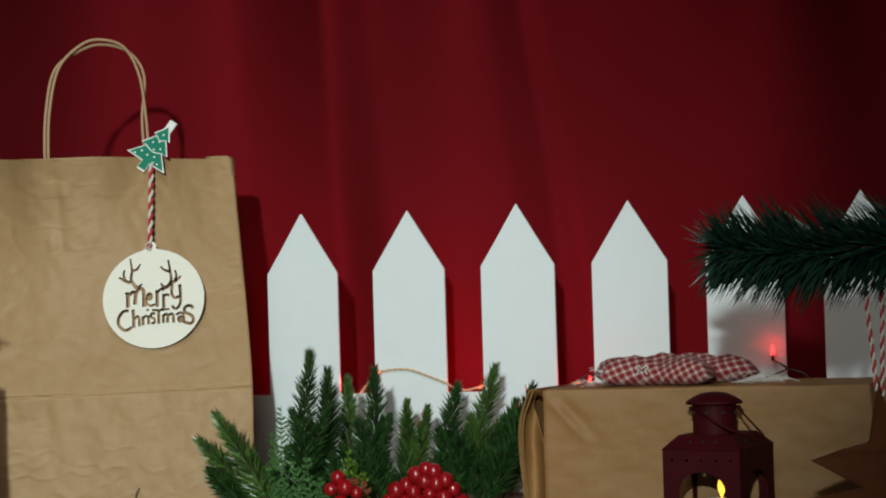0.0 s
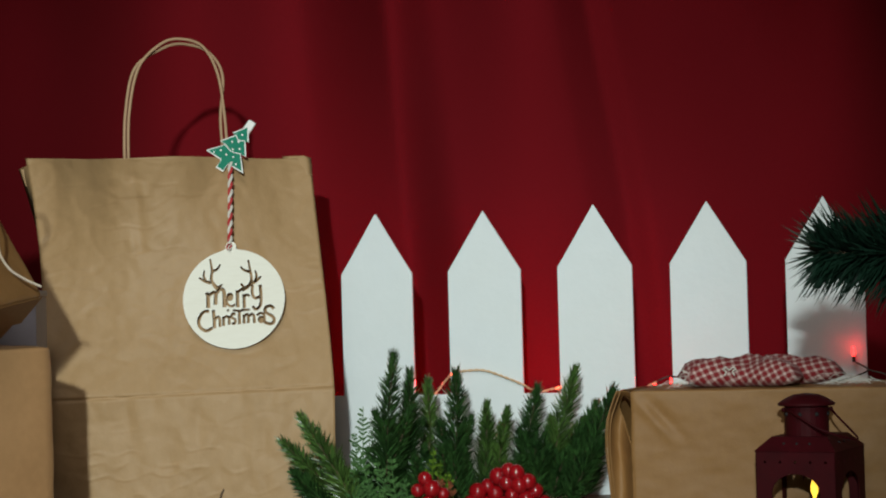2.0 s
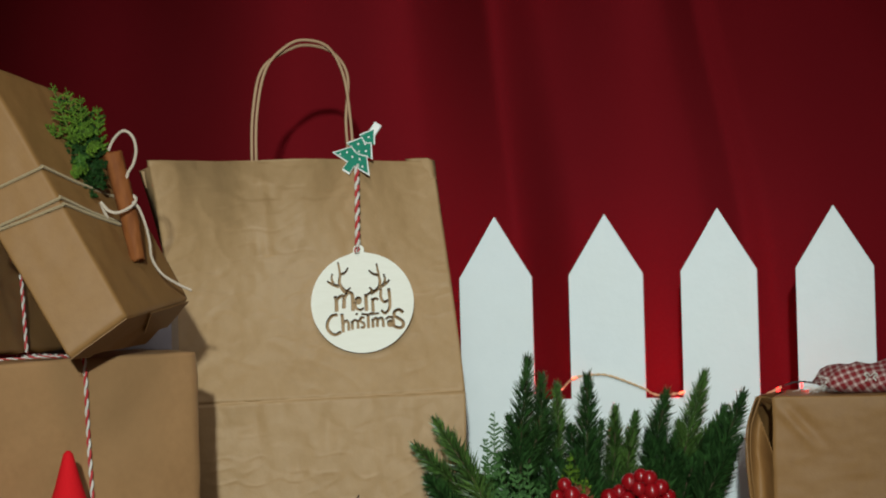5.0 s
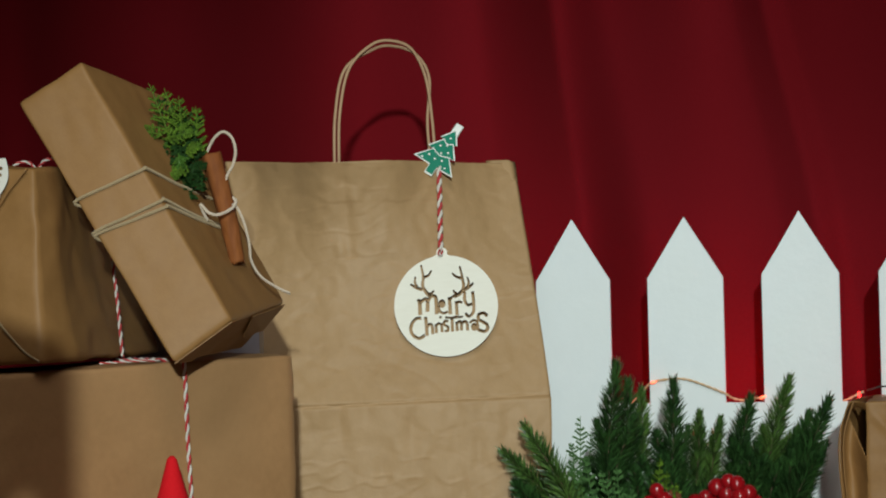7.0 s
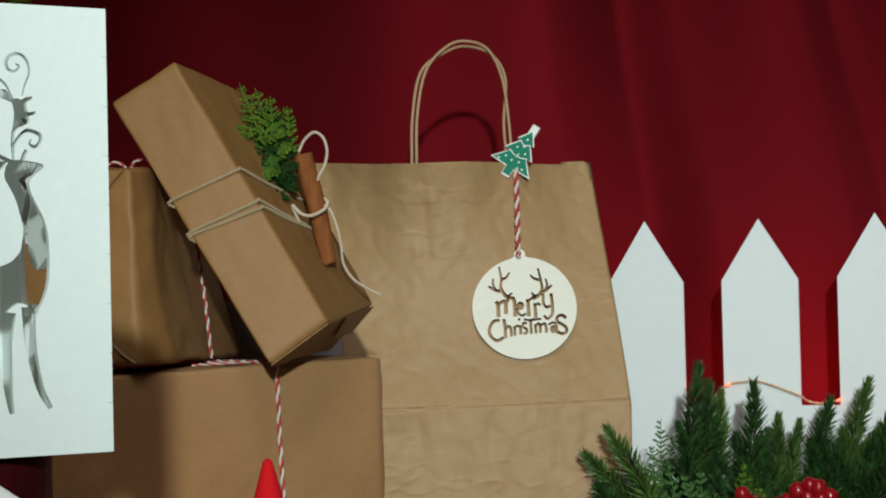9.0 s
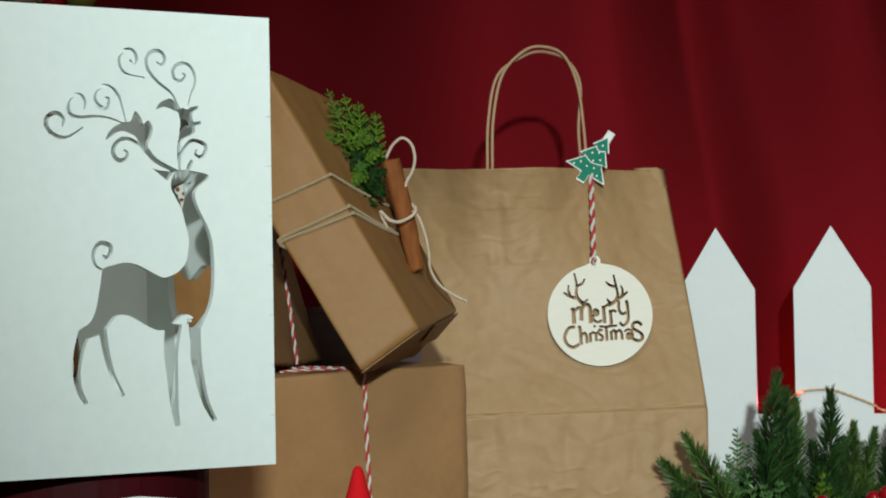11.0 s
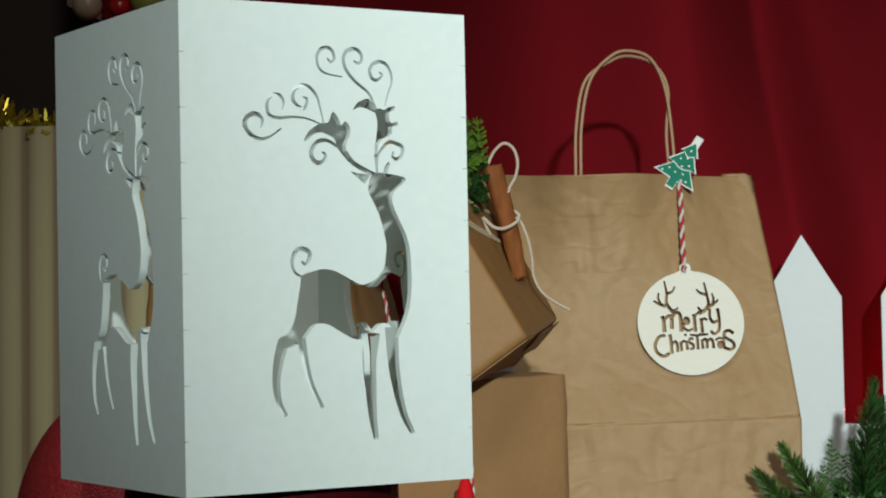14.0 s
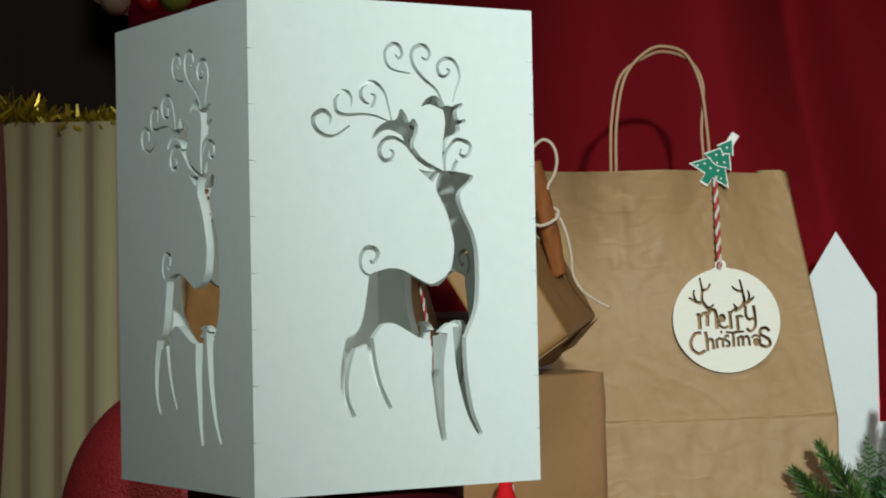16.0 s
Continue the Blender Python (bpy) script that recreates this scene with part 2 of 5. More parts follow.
def block(x0, x1, y0, y1, z0, z1, bm=None):
    bm = bm or bmesh.new()
    made = bmesh.ops.create_cube(bm, size=1)["verts"]
    for v in made:
        v.co = Vector(((x0 + x1) / 2 + v.co.x * (x1 - x0), (y0 + y1) / 2 + v.co.y * (y1 - y0), (z0 + z1) / 2 + v.co.z * (z1 - z0)))
    return bm


def smooth_line(points, steps=8):
    """A Catmull-Rom line through a few points."""
    p = [Vector(q) for q in points]
    p = [p[0] * 2 - p[1]] + p + [p[-1] * 2 - p[-2]]
    out = []
    for i in range(1, len(p) - 2):
        a, b, c, d = p[i - 1:i + 3]
        for k in range(steps):
            t = k / steps
            out.append(0.5 * (2 * b + (c - a) * t + (2 * a - 5 * b + 4 * c - d) * t * t + (3 * b - a - 3 * c + d) * t ** 3))
    return out + [p[-2]]


def frames_along(line):
    """Side and up directions along a line, carried on without twist."""
    side = None
    out = []
    for i in range(len(line)):
        d = (line[min(i + 1, len(line) - 1)] - line[max(i - 1, 0)]).normalized()
        if side is None:
            side = d.orthogonal().normalized()
        side = (side - d * side.dot(d)).normalized()
        out.append((d, side, d.cross(side)))
    return out


def tube(line, radius, n=8, bm=None, taper=1.0):
    """A tube along a line; taper is the end's share of the radius."""
    bm = bm or bmesh.new()
    rings = []
    last = max(len(line) - 1, 1)
    for i, (p, (d, s, u)) in enumerate(zip(line, frames_along(line))):
        r = radius * (1 + (taper - 1) * i / last)
        rings.append([bm.verts.new(p + r * (math.cos(a) * s + math.sin(a) * u)) for a in (2 * math.pi * k / n for k in range(n))])
    for a, b in zip(rings, rings[1:]):
        for k in range(n):
            bm.faces.new((a[k], a[(k + 1) % n], b[(k + 1) % n], b[k]))
    bm.faces.new(rings[0][::-1])
    bm.faces.new(rings[-1])
    return bm


def resample(line, step):
    out, left = [line[0]], 0.0
    for a, b in zip(line, line[1:]):
        length = (b - a).length
        t = step - left
        while t <= length:
            out.append(a + (b - a) * (t / length))
            t += step
        left = length - (t - step)
    return out


def twine(line, radius, pitch, mats, parent, name="twine", label=""):
    """Two strands twisted round each other."""
    line = resample(line, pitch / 9)
    fr = frames_along(line)
    first = None
    for k, m in enumerate(mats):
        strand = []
        for i, (p, (d, s, u)) in enumerate(zip(line, fr)):
            a = 2 * math.pi * (i / 9 + k / len(mats))
            strand.append(p + 0.5 * radius * (math.cos(a) * s + math.sin(a) * u))
        ob = part(name if k == 0 else "strand", tube(strand, radius * 0.58, 6), m, parent if k == 0 else first, label if k == 0 else "", smooth=True)
        first = first or ob


def lathe(profile, centre, n=28, bm=None):
    """A turned shape from (radius, height) pairs round a vertical axis."""
    bm = bm or bmesh.new()
    c = Vector(centre)
    rings = []
    for r, z in profile:
        rings.append([bm.verts.new(c + Vector((r * math.cos(2 * math.pi * k / n), r * math.sin(2 * math.pi * k / n), z))) for k in range(n)])
    for a, b in zip(rings, rings[1:]):
        for k in range(n):
            bm.faces.new((a[k], a[(k + 1) % n], b[(k + 1) % n], b[k]))
    bm.faces.new(rings[0][::-1])
    bm.faces.new(rings[-1])
    return bm


def ball(centre, r, bm=None, squash=1.0, sub=2):
    bm = bm or bmesh.new()
    for v in bmesh.ops.create_icosphere(bm, subdivisions=sub, radius=r)["verts"]:
        v.co = Vector(centre) + Vector((v.co.x, v.co.y, v.co.z * squash))
    return bm


def sheet(outlines, thick, m):
    """A flat board from closed outlines in the plane (x, z); the first is the rim, the others are cut out of it. m places it; it is thick towards +y."""
    cu = bpy.data.curves.new("outline", "CURVE")
    cu.dimensions, cu.fill_mode, cu.extrude = "2D", "BOTH", thick / 2
    for pts in outlines:
        sp = cu.splines.new("POLY")
        sp.points.add(len(pts) - 1)
        for q, (x, z) in zip(sp.points, pts):
            q.co = (x, z, 0, 1)
        sp.use_cyclic_u = True
    ob = bpy.data.objects.new("outline", cu)
    scene.collection.objects.link(ob)
    me = bpy.data.meshes.new_from_object(ob.evaluated_get(bpy.context.evaluated_depsgraph_get()))
    bpy.data.objects.remove(ob)
    bpy.data.curves.remove(cu)
    bm = bmesh.new()
    bm.from_mesh(me)
    bpy.data.meshes.remove(me)
    bmesh.ops.remove_doubles(bm, verts=bm.verts, dist=1e-6)
    for f in bm.faces:
        f.smooth = False
    bm.transform(m @ Matrix.Translation((0, thick / 2, 0)) @ Matrix.Rotation(radians(90), 4, "X"))
    return bm


def ring2d(cx, cz, r, n=24):
    return [(cx + r * math.cos(2 * math.pi * k / n), cz + r * math.sin(2 * math.pi * k / n)) for k in range(n)]


def stroke(points, w0, w1, steps=6):
    """The outline of a pen stroke that goes from width w0 to w1, with rounded ends."""
    line = [Vector((x, z, 0)) for x, z in points]
    if len(line) > 2:
        line = smooth_line(line, steps)
    left, right = [], []
    for i, p in enumerate(line):
        d = (line[min(i + 1, len(line) - 1)] - line[max(i - 1, 0)]).normalized()
        w = (w0 + (w1 - w0) * i / (len(line) - 1)) / 2
        left.append((p.x - d.y * w, p.y + d.x * w))
        right.append((p.x + d.y * w, p.y - d.x * w))
    return left + right[::-1]


def soften(points, steps=4):
    """A closed outline rounded through its points."""
    p = [Vector((x, z, 0)) for x, z in points]
    n, out = len(p), []
    for i in range(n):
        a, b, c, e = p[i - 1], p[i], p[(i + 1) % n], p[(i + 2) % n]
        for k in range(steps):
            t = k / steps
            q = 0.5 * (2 * b + (c - a) * t + (2 * a - 5 * b + 4 * c - e) * t * t + (3 * b - a - 3 * c + e) * t ** 3)
            out.append((q.x, q.y))
    return out


def parcel(corners, n=14, dent=0.0012, seed=0.0, rounding=2):
    """A wrapped box from its eight corners (x least or most, then y, then z), with softened edges and slight dents."""
    c = {(i, j, k): Vector(corners[i * 4 + j * 2 + k]) for i in (0, 1) for j in (0, 1) for k in (0, 1)}

    def at(u, v, w):
        p = Vector((0, 0, 0))
        for (i, j, k), q in c.items():
            p += q * ((u if i else 1 - u) * (v if j else 1 - v) * (w if k else 1 - w))
        return p
    bm = bmesh.new()
    grid = {}

    def vert(u, v, w):
        if (u, v, w) not in grid:
            grid[u, v, w] = bm.verts.new(at(u / n, v / n, w / n))
        return grid[u, v, w]
    for a in range(n):
        for b in range(n):
            for e in (0, n):
                bm.faces.new((vert(e, a, b), vert(e, a + 1, b), vert(e, a + 1, b + 1), vert(e, a, b + 1)))
                bm.faces.new((vert(a, e, b), vert(a + 1, e, b), vert(a + 1, e, b + 1), vert(a, e, b + 1)))
                bm.faces.new((vert(a, b, e), vert(a + 1, b, e), vert(a + 1, b + 1, e), vert(a, b + 1, e)))
    bmesh.ops.recalc_face_normals(bm, faces=bm.faces)
    bm.normal_update()
    for v in bm.verts:
        q = v.co * 22 + Vector((seed, seed * 2, 0))
        v.co += v.normal * dent * (noise.noise(q) + 0.6 * noise.noise(q * 2.7) + 0.22 * noise.noise(q * 6.1))
    for _ in range(rounding):
        bmesh.ops.smooth_vert(bm, verts=[v for v in bm.verts], factor=0.35, use_axis_x=True, use_axis_y=True, use_axis_z=True)
    return bm


def needle(bm, root, way, length, width):
    """One needle: a slim three-sided spike."""
    s = way.orthogonal().normalized() * width
    u = way.cross(s).normalized() * width
    mid = root + way * length * 0.45
    a = [bm.verts.new(root + 0.5 * s), bm.verts.new(mid + s), bm.verts.new(mid - 0.5 * s + u * 0.86), bm.verts.new(mid - 0.5 * s - u * 0.86), bm.verts.new(root + way * length)]
    for i, j in ((1, 2), (2, 3), (3, 1)):
        bm.faces.new((a[0], a[j], a[i]))
        bm.faces.new((a[4], a[i], a[j]))


def sprig(base, tip, parent, bend=0.01, length=0.013, count=260, mat=None, seed=1, stem=0.0011):
    """A spruce twig: a stem with stiff needles all round, longest low down, that stand off it and lean to its tip."""
    rnd = random.Random(seed)
    base, tip = Vector(base), Vector(tip)
    mid = (base + tip) / 2 + Vector((rnd.uniform(-bend, bend), rnd.uniform(-bend, bend), bend * 0.5))
    line = smooth_line([base, mid, tip], 12)
    twig = part("sprig", tube(line, stem, 6, taper=0.4), STEM, parent, "spruce twig with green needles")
    bm = bmesh.new()
    fr = frames_along(line)
    for k in range(count):
        t = 0.06 + 0.94 * ((k + rnd.random()) / count) ** 0.9
        f = t * (len(line) - 1)
        i = min(int(f), len(line) - 2)
        p = line[i].lerp(line[i + 1], f - i)
        d, s, u = fr[i]
        a = 2.39996 * k + rnd.uniform(-0.4, 0.4)
        off = radians(rnd.uniform(36, 56) - 26 * max(0.0, t - 0.78) / 0.22)
        way = (math.cos(off) * d + math.sin(off) * (math.cos(a) * s + math.sin(a) * u) + Vector((0, 0, 0.12))).normalized()
        needle(bm, p, way, length * (1.0 - 0.60 * t ** 1.6) * rnd.uniform(0.72, 1.12), 0.00084)
    part("needles", bm, mat or SPRUCE, twig, kind="stuff")
    return twig


def frond(base, tip, parent, width=0.014, count=11, mat=None, seed=1, droop=0.0, name="frond", leaf=0.0032, face=(0, -1, 0.15), wild=0.0):
    """A flat cedar spray: a stem with side branchlets, each set with small scale leaves."""
    rnd = random.Random(seed)
    base, tip = Vector(base), Vector(tip)
    axis = (tip - base).normalized()
    out = Vector(face).normalized()
    across = axis.cross(out).normalized()
    line = smooth_line([base, base.lerp(tip, 0.5) + out * 0.004 + across * rnd.uniform(-0.004, 0.004), tip - out * droop], 10)
    stalk = part(name, tube(line, 0.0008, 5, taper=0.4), mat or CEDAR, parent)
    bm = bmesh.new()

    def leaflet(p, d, size):
        s = d.cross(out + Vector((rnd.uniform(-0.5, 0.5), 0, rnd.uniform(-0.5, 0.5)))).normalized() * size * 0.36
        lift = out * size * 0.14
        a, b, c, e = (bm.verts.new(q) for q in (p, p + d * size * 0.5 + s + lift, p + d * size, p + d * size * 0.5 - s + lift))
        ridge = bm.verts.new(p + d * size * 0.5 - lift)
        for i, j in ((a, b), (b, c), (c, e), (e, a)):
            bm.faces.new((i, j, ridge))
    for k in range(count):
        t = (k + 0.8) / (count + 0.6)
        i = min(int(t * (len(line) - 1)), len(line) - 2)
        p = line[i]
        reach = width * (1.05 - 0.85 * t) * rnd.uniform(0.8 - 0.35 * wild, 1.15 + 0.35 * wild)
        for sgn in (-1, 1):
            if rnd.random() < 0.22 * wild:
                continue
            d = (axis * (0.75 + wild * rnd.uniform(-0.55, 0.6)) + across * sgn + out * rnd.uniform(-0.25 - 0.5 * wild, 0.35 + 0.5 * wild)).normalized()
            m = max(2, int(reach / (leaf * 0.55)))
            for q in range(m):
                root = p + d * reach * q / m
                for sg2 in (-1, 0, 1):
                    way = (d + (axis * 0.6) * sg2 + out * rnd.uniform(-0.3, 0.3)).normalized()
                    leaflet(root, way, leaf * rnd.uniform(0.8, 1.2))
    part("leaves", bm, mat or CEDAR, stalk, kind="stuff")
    return stalk


# ---- setting ----
structure("floor", block(-2.6, 2.6, -3.1, 3.3, -0.80, -0.75), FLOOR_WOOD, "brown wooden floor under the table", "floor")
structure("wall_north", block(-2.6, 2.6, 3.2, 3.3, -0.75, 2.0), DARK_WALL, "dark brown panelled wall behind the red curtain", "wall")
structure("wall_south", block(-2.6, 2.6, -3.1, -3.0, -0.75, 2.0), PLASTER, "plain grey plaster wall", "wall")
structure("wall_west", block(-2.6, -2.5, -3.0, 3.2, -0.75, 2.0), PLASTER, "plain grey plaster wall", "wall")
structure("wall_east", block(2.5, 2.6, -3.0, 3.2, -0.75, 2.0), PLASTER, "plain grey plaster wall", "wall")
structure("ceiling", block(-2.6, 2.6, -3.1, 3.3, 2.0, 2.05), PLASTER, "plain grey ceiling", "ceiling")


def make_table():
    t = thing("display_table", (0, 1.5, -0.75), "brown wooden table that carries the whole display", "table")
    bm = block(-1.5, 1.5, 0.45, 2.75, -0.03, 0.0)
    bmesh.ops.bevel(bm, geom=bm.edges[:], offset=0.004, segments=2, affect="EDGES")
    part("tabletop", bm, TABLE_WOOD, t)
    for x in (-1.4, 1.34):
        for y in (0.52, 2.62):
            part("leg", block(x, x + 0.06, y, y + 0.06, -0.75, -0.03), TABLE_WOOD, t)


make_table()


def make_curtain():
    c = thing("curtain", (0.2, 2.55, 0.0), "deep red cotton curtain hanging in soft vertical folds", "curtain")
    bm = bmesh.new()
    nx, nz = 420, 44
    rows = []
    for j in range(nz + 1):
        z = 0.0 + 1.25 * j / nz
        row = []
        for i in range(nx + 1):
            s = i / nx
            x = -0.915 + 2.35 * s
            fold = 0.042 * math.sin(x * 15.5 + 1.1 * math.sin(x * 4.3) + 0.3 * z + 0.6) + 0.015 * math.sin(x * 27 + 1.7 + 0.7 * z + 0.9 * math.sin(x * 3.1)) + 0.006 * noise.noise(Vector((x * 12, z * 2.0, 3)))
            fold += 0.007 * noise.noise(Vector((x * 5, z * 5, 9)))
            low = max(0.0, min(1.0, (0.62 - z) / 0.34))
            low = low * low * (3 - 2 * low)
            lean = 0.175 * math.exp(-((x - 0.08) / 0.42) ** 2) * low
            fold *= 1 - 0.7 * low
            for x0, wide, deep in ((-0.252, 0.095, 0.068), (0.045, 0.045, 0.020)):
                u = x - x0 - 0.11 * (0.53 - z)
                if 0 < u < wide:
                    fold -= deep * (u / wide) ** 1.15
                elif wide <= u < wide * 1.7:
                    q = (u - wide) / (wide * 0.7)
                    fold -= deep * (1 - q * q * (3 - 2 * q))
            sweep = max(0.0, min(1.0, (-0.38 - x) / 0.42))
            sweep = sweep * sweep * (3 - 2 * sweep)
            row.append(bm.verts.new((x + 0.012 * math.sin(z * 3 + x * 4) - 0.083 * sweep, 2.56 - fold - lean + 0.50 * sweep, z)))
        rows.append(row)
    for a, b in zip(rows, rows[1:]):
        for i in range(nx):
            bm.faces.new((a[i], a[i + 1], b[i + 1], b[i]))
    ob = part("cloth", bm, CURTAIN, c, smooth=True)
    so = ob.modifiers.new("thickness", "SOLIDIFY")
    so.thickness = 0.0015
    bm = bmesh.new()
    rows = []
    for j in range(21):
        z = 0.65 + 0.60 * j / 20
        rows.append([bm.verts.new((-1.001 - 0.059 * k / 6, 3.06 + 0.012 * math.sin(k * 1.3 + z * 4), z + 0.028 * (k / 6) * (1 - j / 20))) for k in range(7)])
    for a, b in zip(rows, rows[1:]):
        for i in range(6):
            bm.faces.new((a[i], a[i + 1], b[i + 1], b[i]))
    ob = part("lining", bm, LINING, c, "pale beige lining at the curtain's edge", smooth=True)
    so = ob.modifiers.new("thickness", "SOLIDIFY")
    so.thickness = 0.0015
    rod = tube(smooth_line([(-1.25, 3.08, 1.26), (-0.98, 3.06, 1.26), (-0.68, 2.81, 1.26), (-0.38, 2.56, 1.26), (0.6, 2.56, 1.26), (1.7, 2.56, 1.26)], 8), 0.012, 12)
    part("rod", rod, DARK_CABLE, c)
    for x, y in ((-1.15, 3.07), (1.65, 2.56)):
        part("bracket", tube([Vector((x, y, 1.26)), Vector((x, 3.2, 1.26))], 0.008, 8), DARK_CABLE, c)


make_curtain()


# ---- picket fence ----
def make_fence():
    p0, slope = Vector((-0.1576, 2.3016, 0)), math.atan2(-0.0900, 0.3524)
    f = thing("picket_fence", (0.15, 2.22, 0), "small white painted picket fence with pointed slats", "fence")
    m0 = Matrix.Translation(p0) @ Matrix.Rotation(slope, 4, "Z")
    pitch, half, sh, tip = 0.1213, 0.0405, 0.0652, 0.3075
    rnd = random.Random(4)
    for i in range(7):
        x, dz = i * pitch, 0.001 * rnd.uniform(-1, 1) + (0.0008 * i)
        out = [(x - half, 0.10902), (x + half, 0.10902), (x + half, tip + dz - sh), (x, tip + dz), (x - half, tip + dz - sh)]
        bm = sheet([out], 0.004, m0)
        bmesh.ops.bevel(bm, geom=[e for e in bm.edges if e.calc_face_angle(0) > 0.5 and max(v.co.z for v in e.verts) > 0.112], offset=0.0005, segments=1, affect="EDGES")
        part("picket", bm, WHITE, f)
    bm = sheet([[(-0.075, 0.0), (7 * pitch - 0.03, 0.0), (7 * pitch - 0.03, 0.1090), (-0.075, 0.1090)]], 0.004, m0)
    part("rail", bm, WHITE, f)


make_fence()


# ---- paper bag ----
def make_bag():
    bag = thing("paper_bag", (-0.35, 2.14, 0), "brown kraft paper carrier bag with twisted paper handles, standing upright", "bag")
    bm = bmesh.new()
    nx, nz, ng = 96, 300, 8
    top = 0.3685
    rings = []
    for j in range(nz + 1):
        z = top * j / nz
        s = max(0.0, (z - 0.125) / (top - 0.125))
        left = -0.480 - 0.042 * s - 0.004 * math.sin(z * 17)
        right = -0.1990 - 0.0190 * s + 0.003 * math.sin(z * 12)
        yf = 2.102 + 0.113 * s
        belly = 0.097 * s ** 2.4
        yb = 2.228 - 0.002 * s
        ring = []
        for i in range(nx + 1):
            x = left + (right - left) * i / nx
            bow = math.sin(math.pi * (i / nx / 0.8 if i < 0.4 * nx else 0.5 + (i / nx - 0.4) / 1.2)) ** 1.8 if i < nx else 0.0
            lift = 0.0
            crease = 0.121 + 0.0085 * i / nx
            lift -= 0.0022 * math.exp(-((z - crease) / 0.0014) ** 2)
            lift += 0.0007 * max(0.0, 1 - max(0.0, crease - z) / 0.035) * (1 if z < crease else 0)
            if -0.418 < x < -0.296:
                hem = 0.327 + 0.0022 * noise.noise(Vector((x * 60, 1, 8)))
                lift += 0.0011 * max(0.0, min(1.0, (z - hem) / 0.0022)) * (0.55 + 0.9 * noise.noise(Vector((x * 34, 5, 2))))
            lift -= 0.0030 * math.exp(-((x + 0.397 - (0.36 - z) * 0.06 - 0.004 * noise.noise(Vector((1, 2, z * 22)))) / 0.0060) ** 2) * min(1.0, (0.372 - z) / 0.02) * (1 if z > 0.27 else 0)
            q = Vector((x * 15, 0, z * 10))
            lift += 0.0030 * noise.noise(q) * (0.35 + 0.65 * min(1, 4 * abs(i / nx - 0.5))) + 0.0017 * noise.noise(q * 2.6 + Vector((5, 0, 0))) + 0.0008 * noise.noise(q * 6.5)
            if z < crease:
                lift += 0.0026 * noise.noise(Vector((x * 48, 2, z * 14)))
            ridge = abs(noise.noise(Vector((x * 24 + z * 9, 7, z * 30))))
            lift -= 0.0007 * max(0, 0.16 - ridge) / 0.16 * (1 if z > crease else 0.4)
            sharp = abs(noise.noise(Vector((x * 31 - z * 20, 11, z * 44))))
            lift += 0.0009 * max(0.0, 0.11 - sharp) / 0.11 * max(0.0, 0.3 + noise.noise(Vector((x * 9, 15, z * 11))))
            lift += 0.0010 * math.sin(x * 105 + 2.5 * noise.noise(Vector((x * 9, 3, z * 4)))) * max(0.0, (z - 0.26) / 0.09) ** 1.5
            wave = 0.0008 * math.sin(i * 0.13 + 1) if j == nz else 0
            ring.append((x, yf - lift - belly * bow, z + wave + s * s * (0.0040 * max(0.0, 1 - 2.5 * i / nx) - 0.0046 * bow - 0.0035 * max(0.0, (i / nx - 0.7) / 0.3))))
        for k in range(1, ng):
            t = k / ng
            ring.append((right - 0.024 * t - 0.018 * s * (1 - abs(2 * t - 1)), yf + (yb - yf) * t, z))
        for i in range(nx, -1, -1):
            x = left - 0.010 * s + (right - left - 0.024 + 0.010 * s) * i / nx
            ring.append((x, yb, z - 0.0058 * s))
        for k in range(1, ng):
            t = 1 - k / ng
            ring.append((left + 0.018 * s * (1 - abs(2 * t - 1)), yf + (yb - yf) * t, z))
        rings.append([bm.verts.new(p) for p in ring])
    n = len(rings[0])
    for a, b in zip(rings, rings[1:]):
        for k in range(n):
            bm.faces.new((a[k], a[(k + 1) % n], b[(k + 1) % n], b[k]))
    bm.faces.new(rings[0][::-1])
    ob = part("body", bm, BAGPAPER, bag, smooth=True)
    so = ob.modifiers.new("thickness", "SOLIDIFY")
    so.thickness, so.offset = 0.0005, -1
    def held(p):
        h = max(0.0, min(1.0, (p[2] - 0.37) / 0.12))
        off = 0.078 - 0.42 * (p[0] + 0.411) - 0.010 * h
        f = 0.9985 - 0.455 * off
        return (-0.1764 + (p[0] + 0.1786) * f - 0.028 * (p[0] + 0.411), p[1] - off, 0.2222 + (p[2] - 0.2222) * f)
    for dy, dz, dx, wob in ((-0.0025, 0.0, 0.0, 0.0), (0.0050, -0.0042, -0.0052, 0.004)):
        y = 2.203 + dy
        line = smooth_line([held(p) for p in [(-0.411 + dx, y + 0.020, 0.348), (-0.411 + dx, y + 0.003, 0.370), (-0.4085 + dx, y, 0.42), (-0.397 + dx, y - 0.004, 0.465), (-0.372, y - 0.006, 0.489 + dz),
                            (-0.350, y - 0.006, 0.493 + dz), (-0.328 + wob, y - 0.005, 0.484 + dz), (-0.3135 + wob, y - 0.002, 0.455), (-0.3075 + dx, y, 0.41), (-0.3055 + dx, y + 0.003, 0.370), (-0.305 + dx, y + 0.020, 0.348)]], 8)
        part("handle", tube(line, 0.0016, 8), PAPERCORD, bag, "twisted brown paper cord handle", smooth=True)


make_bag()


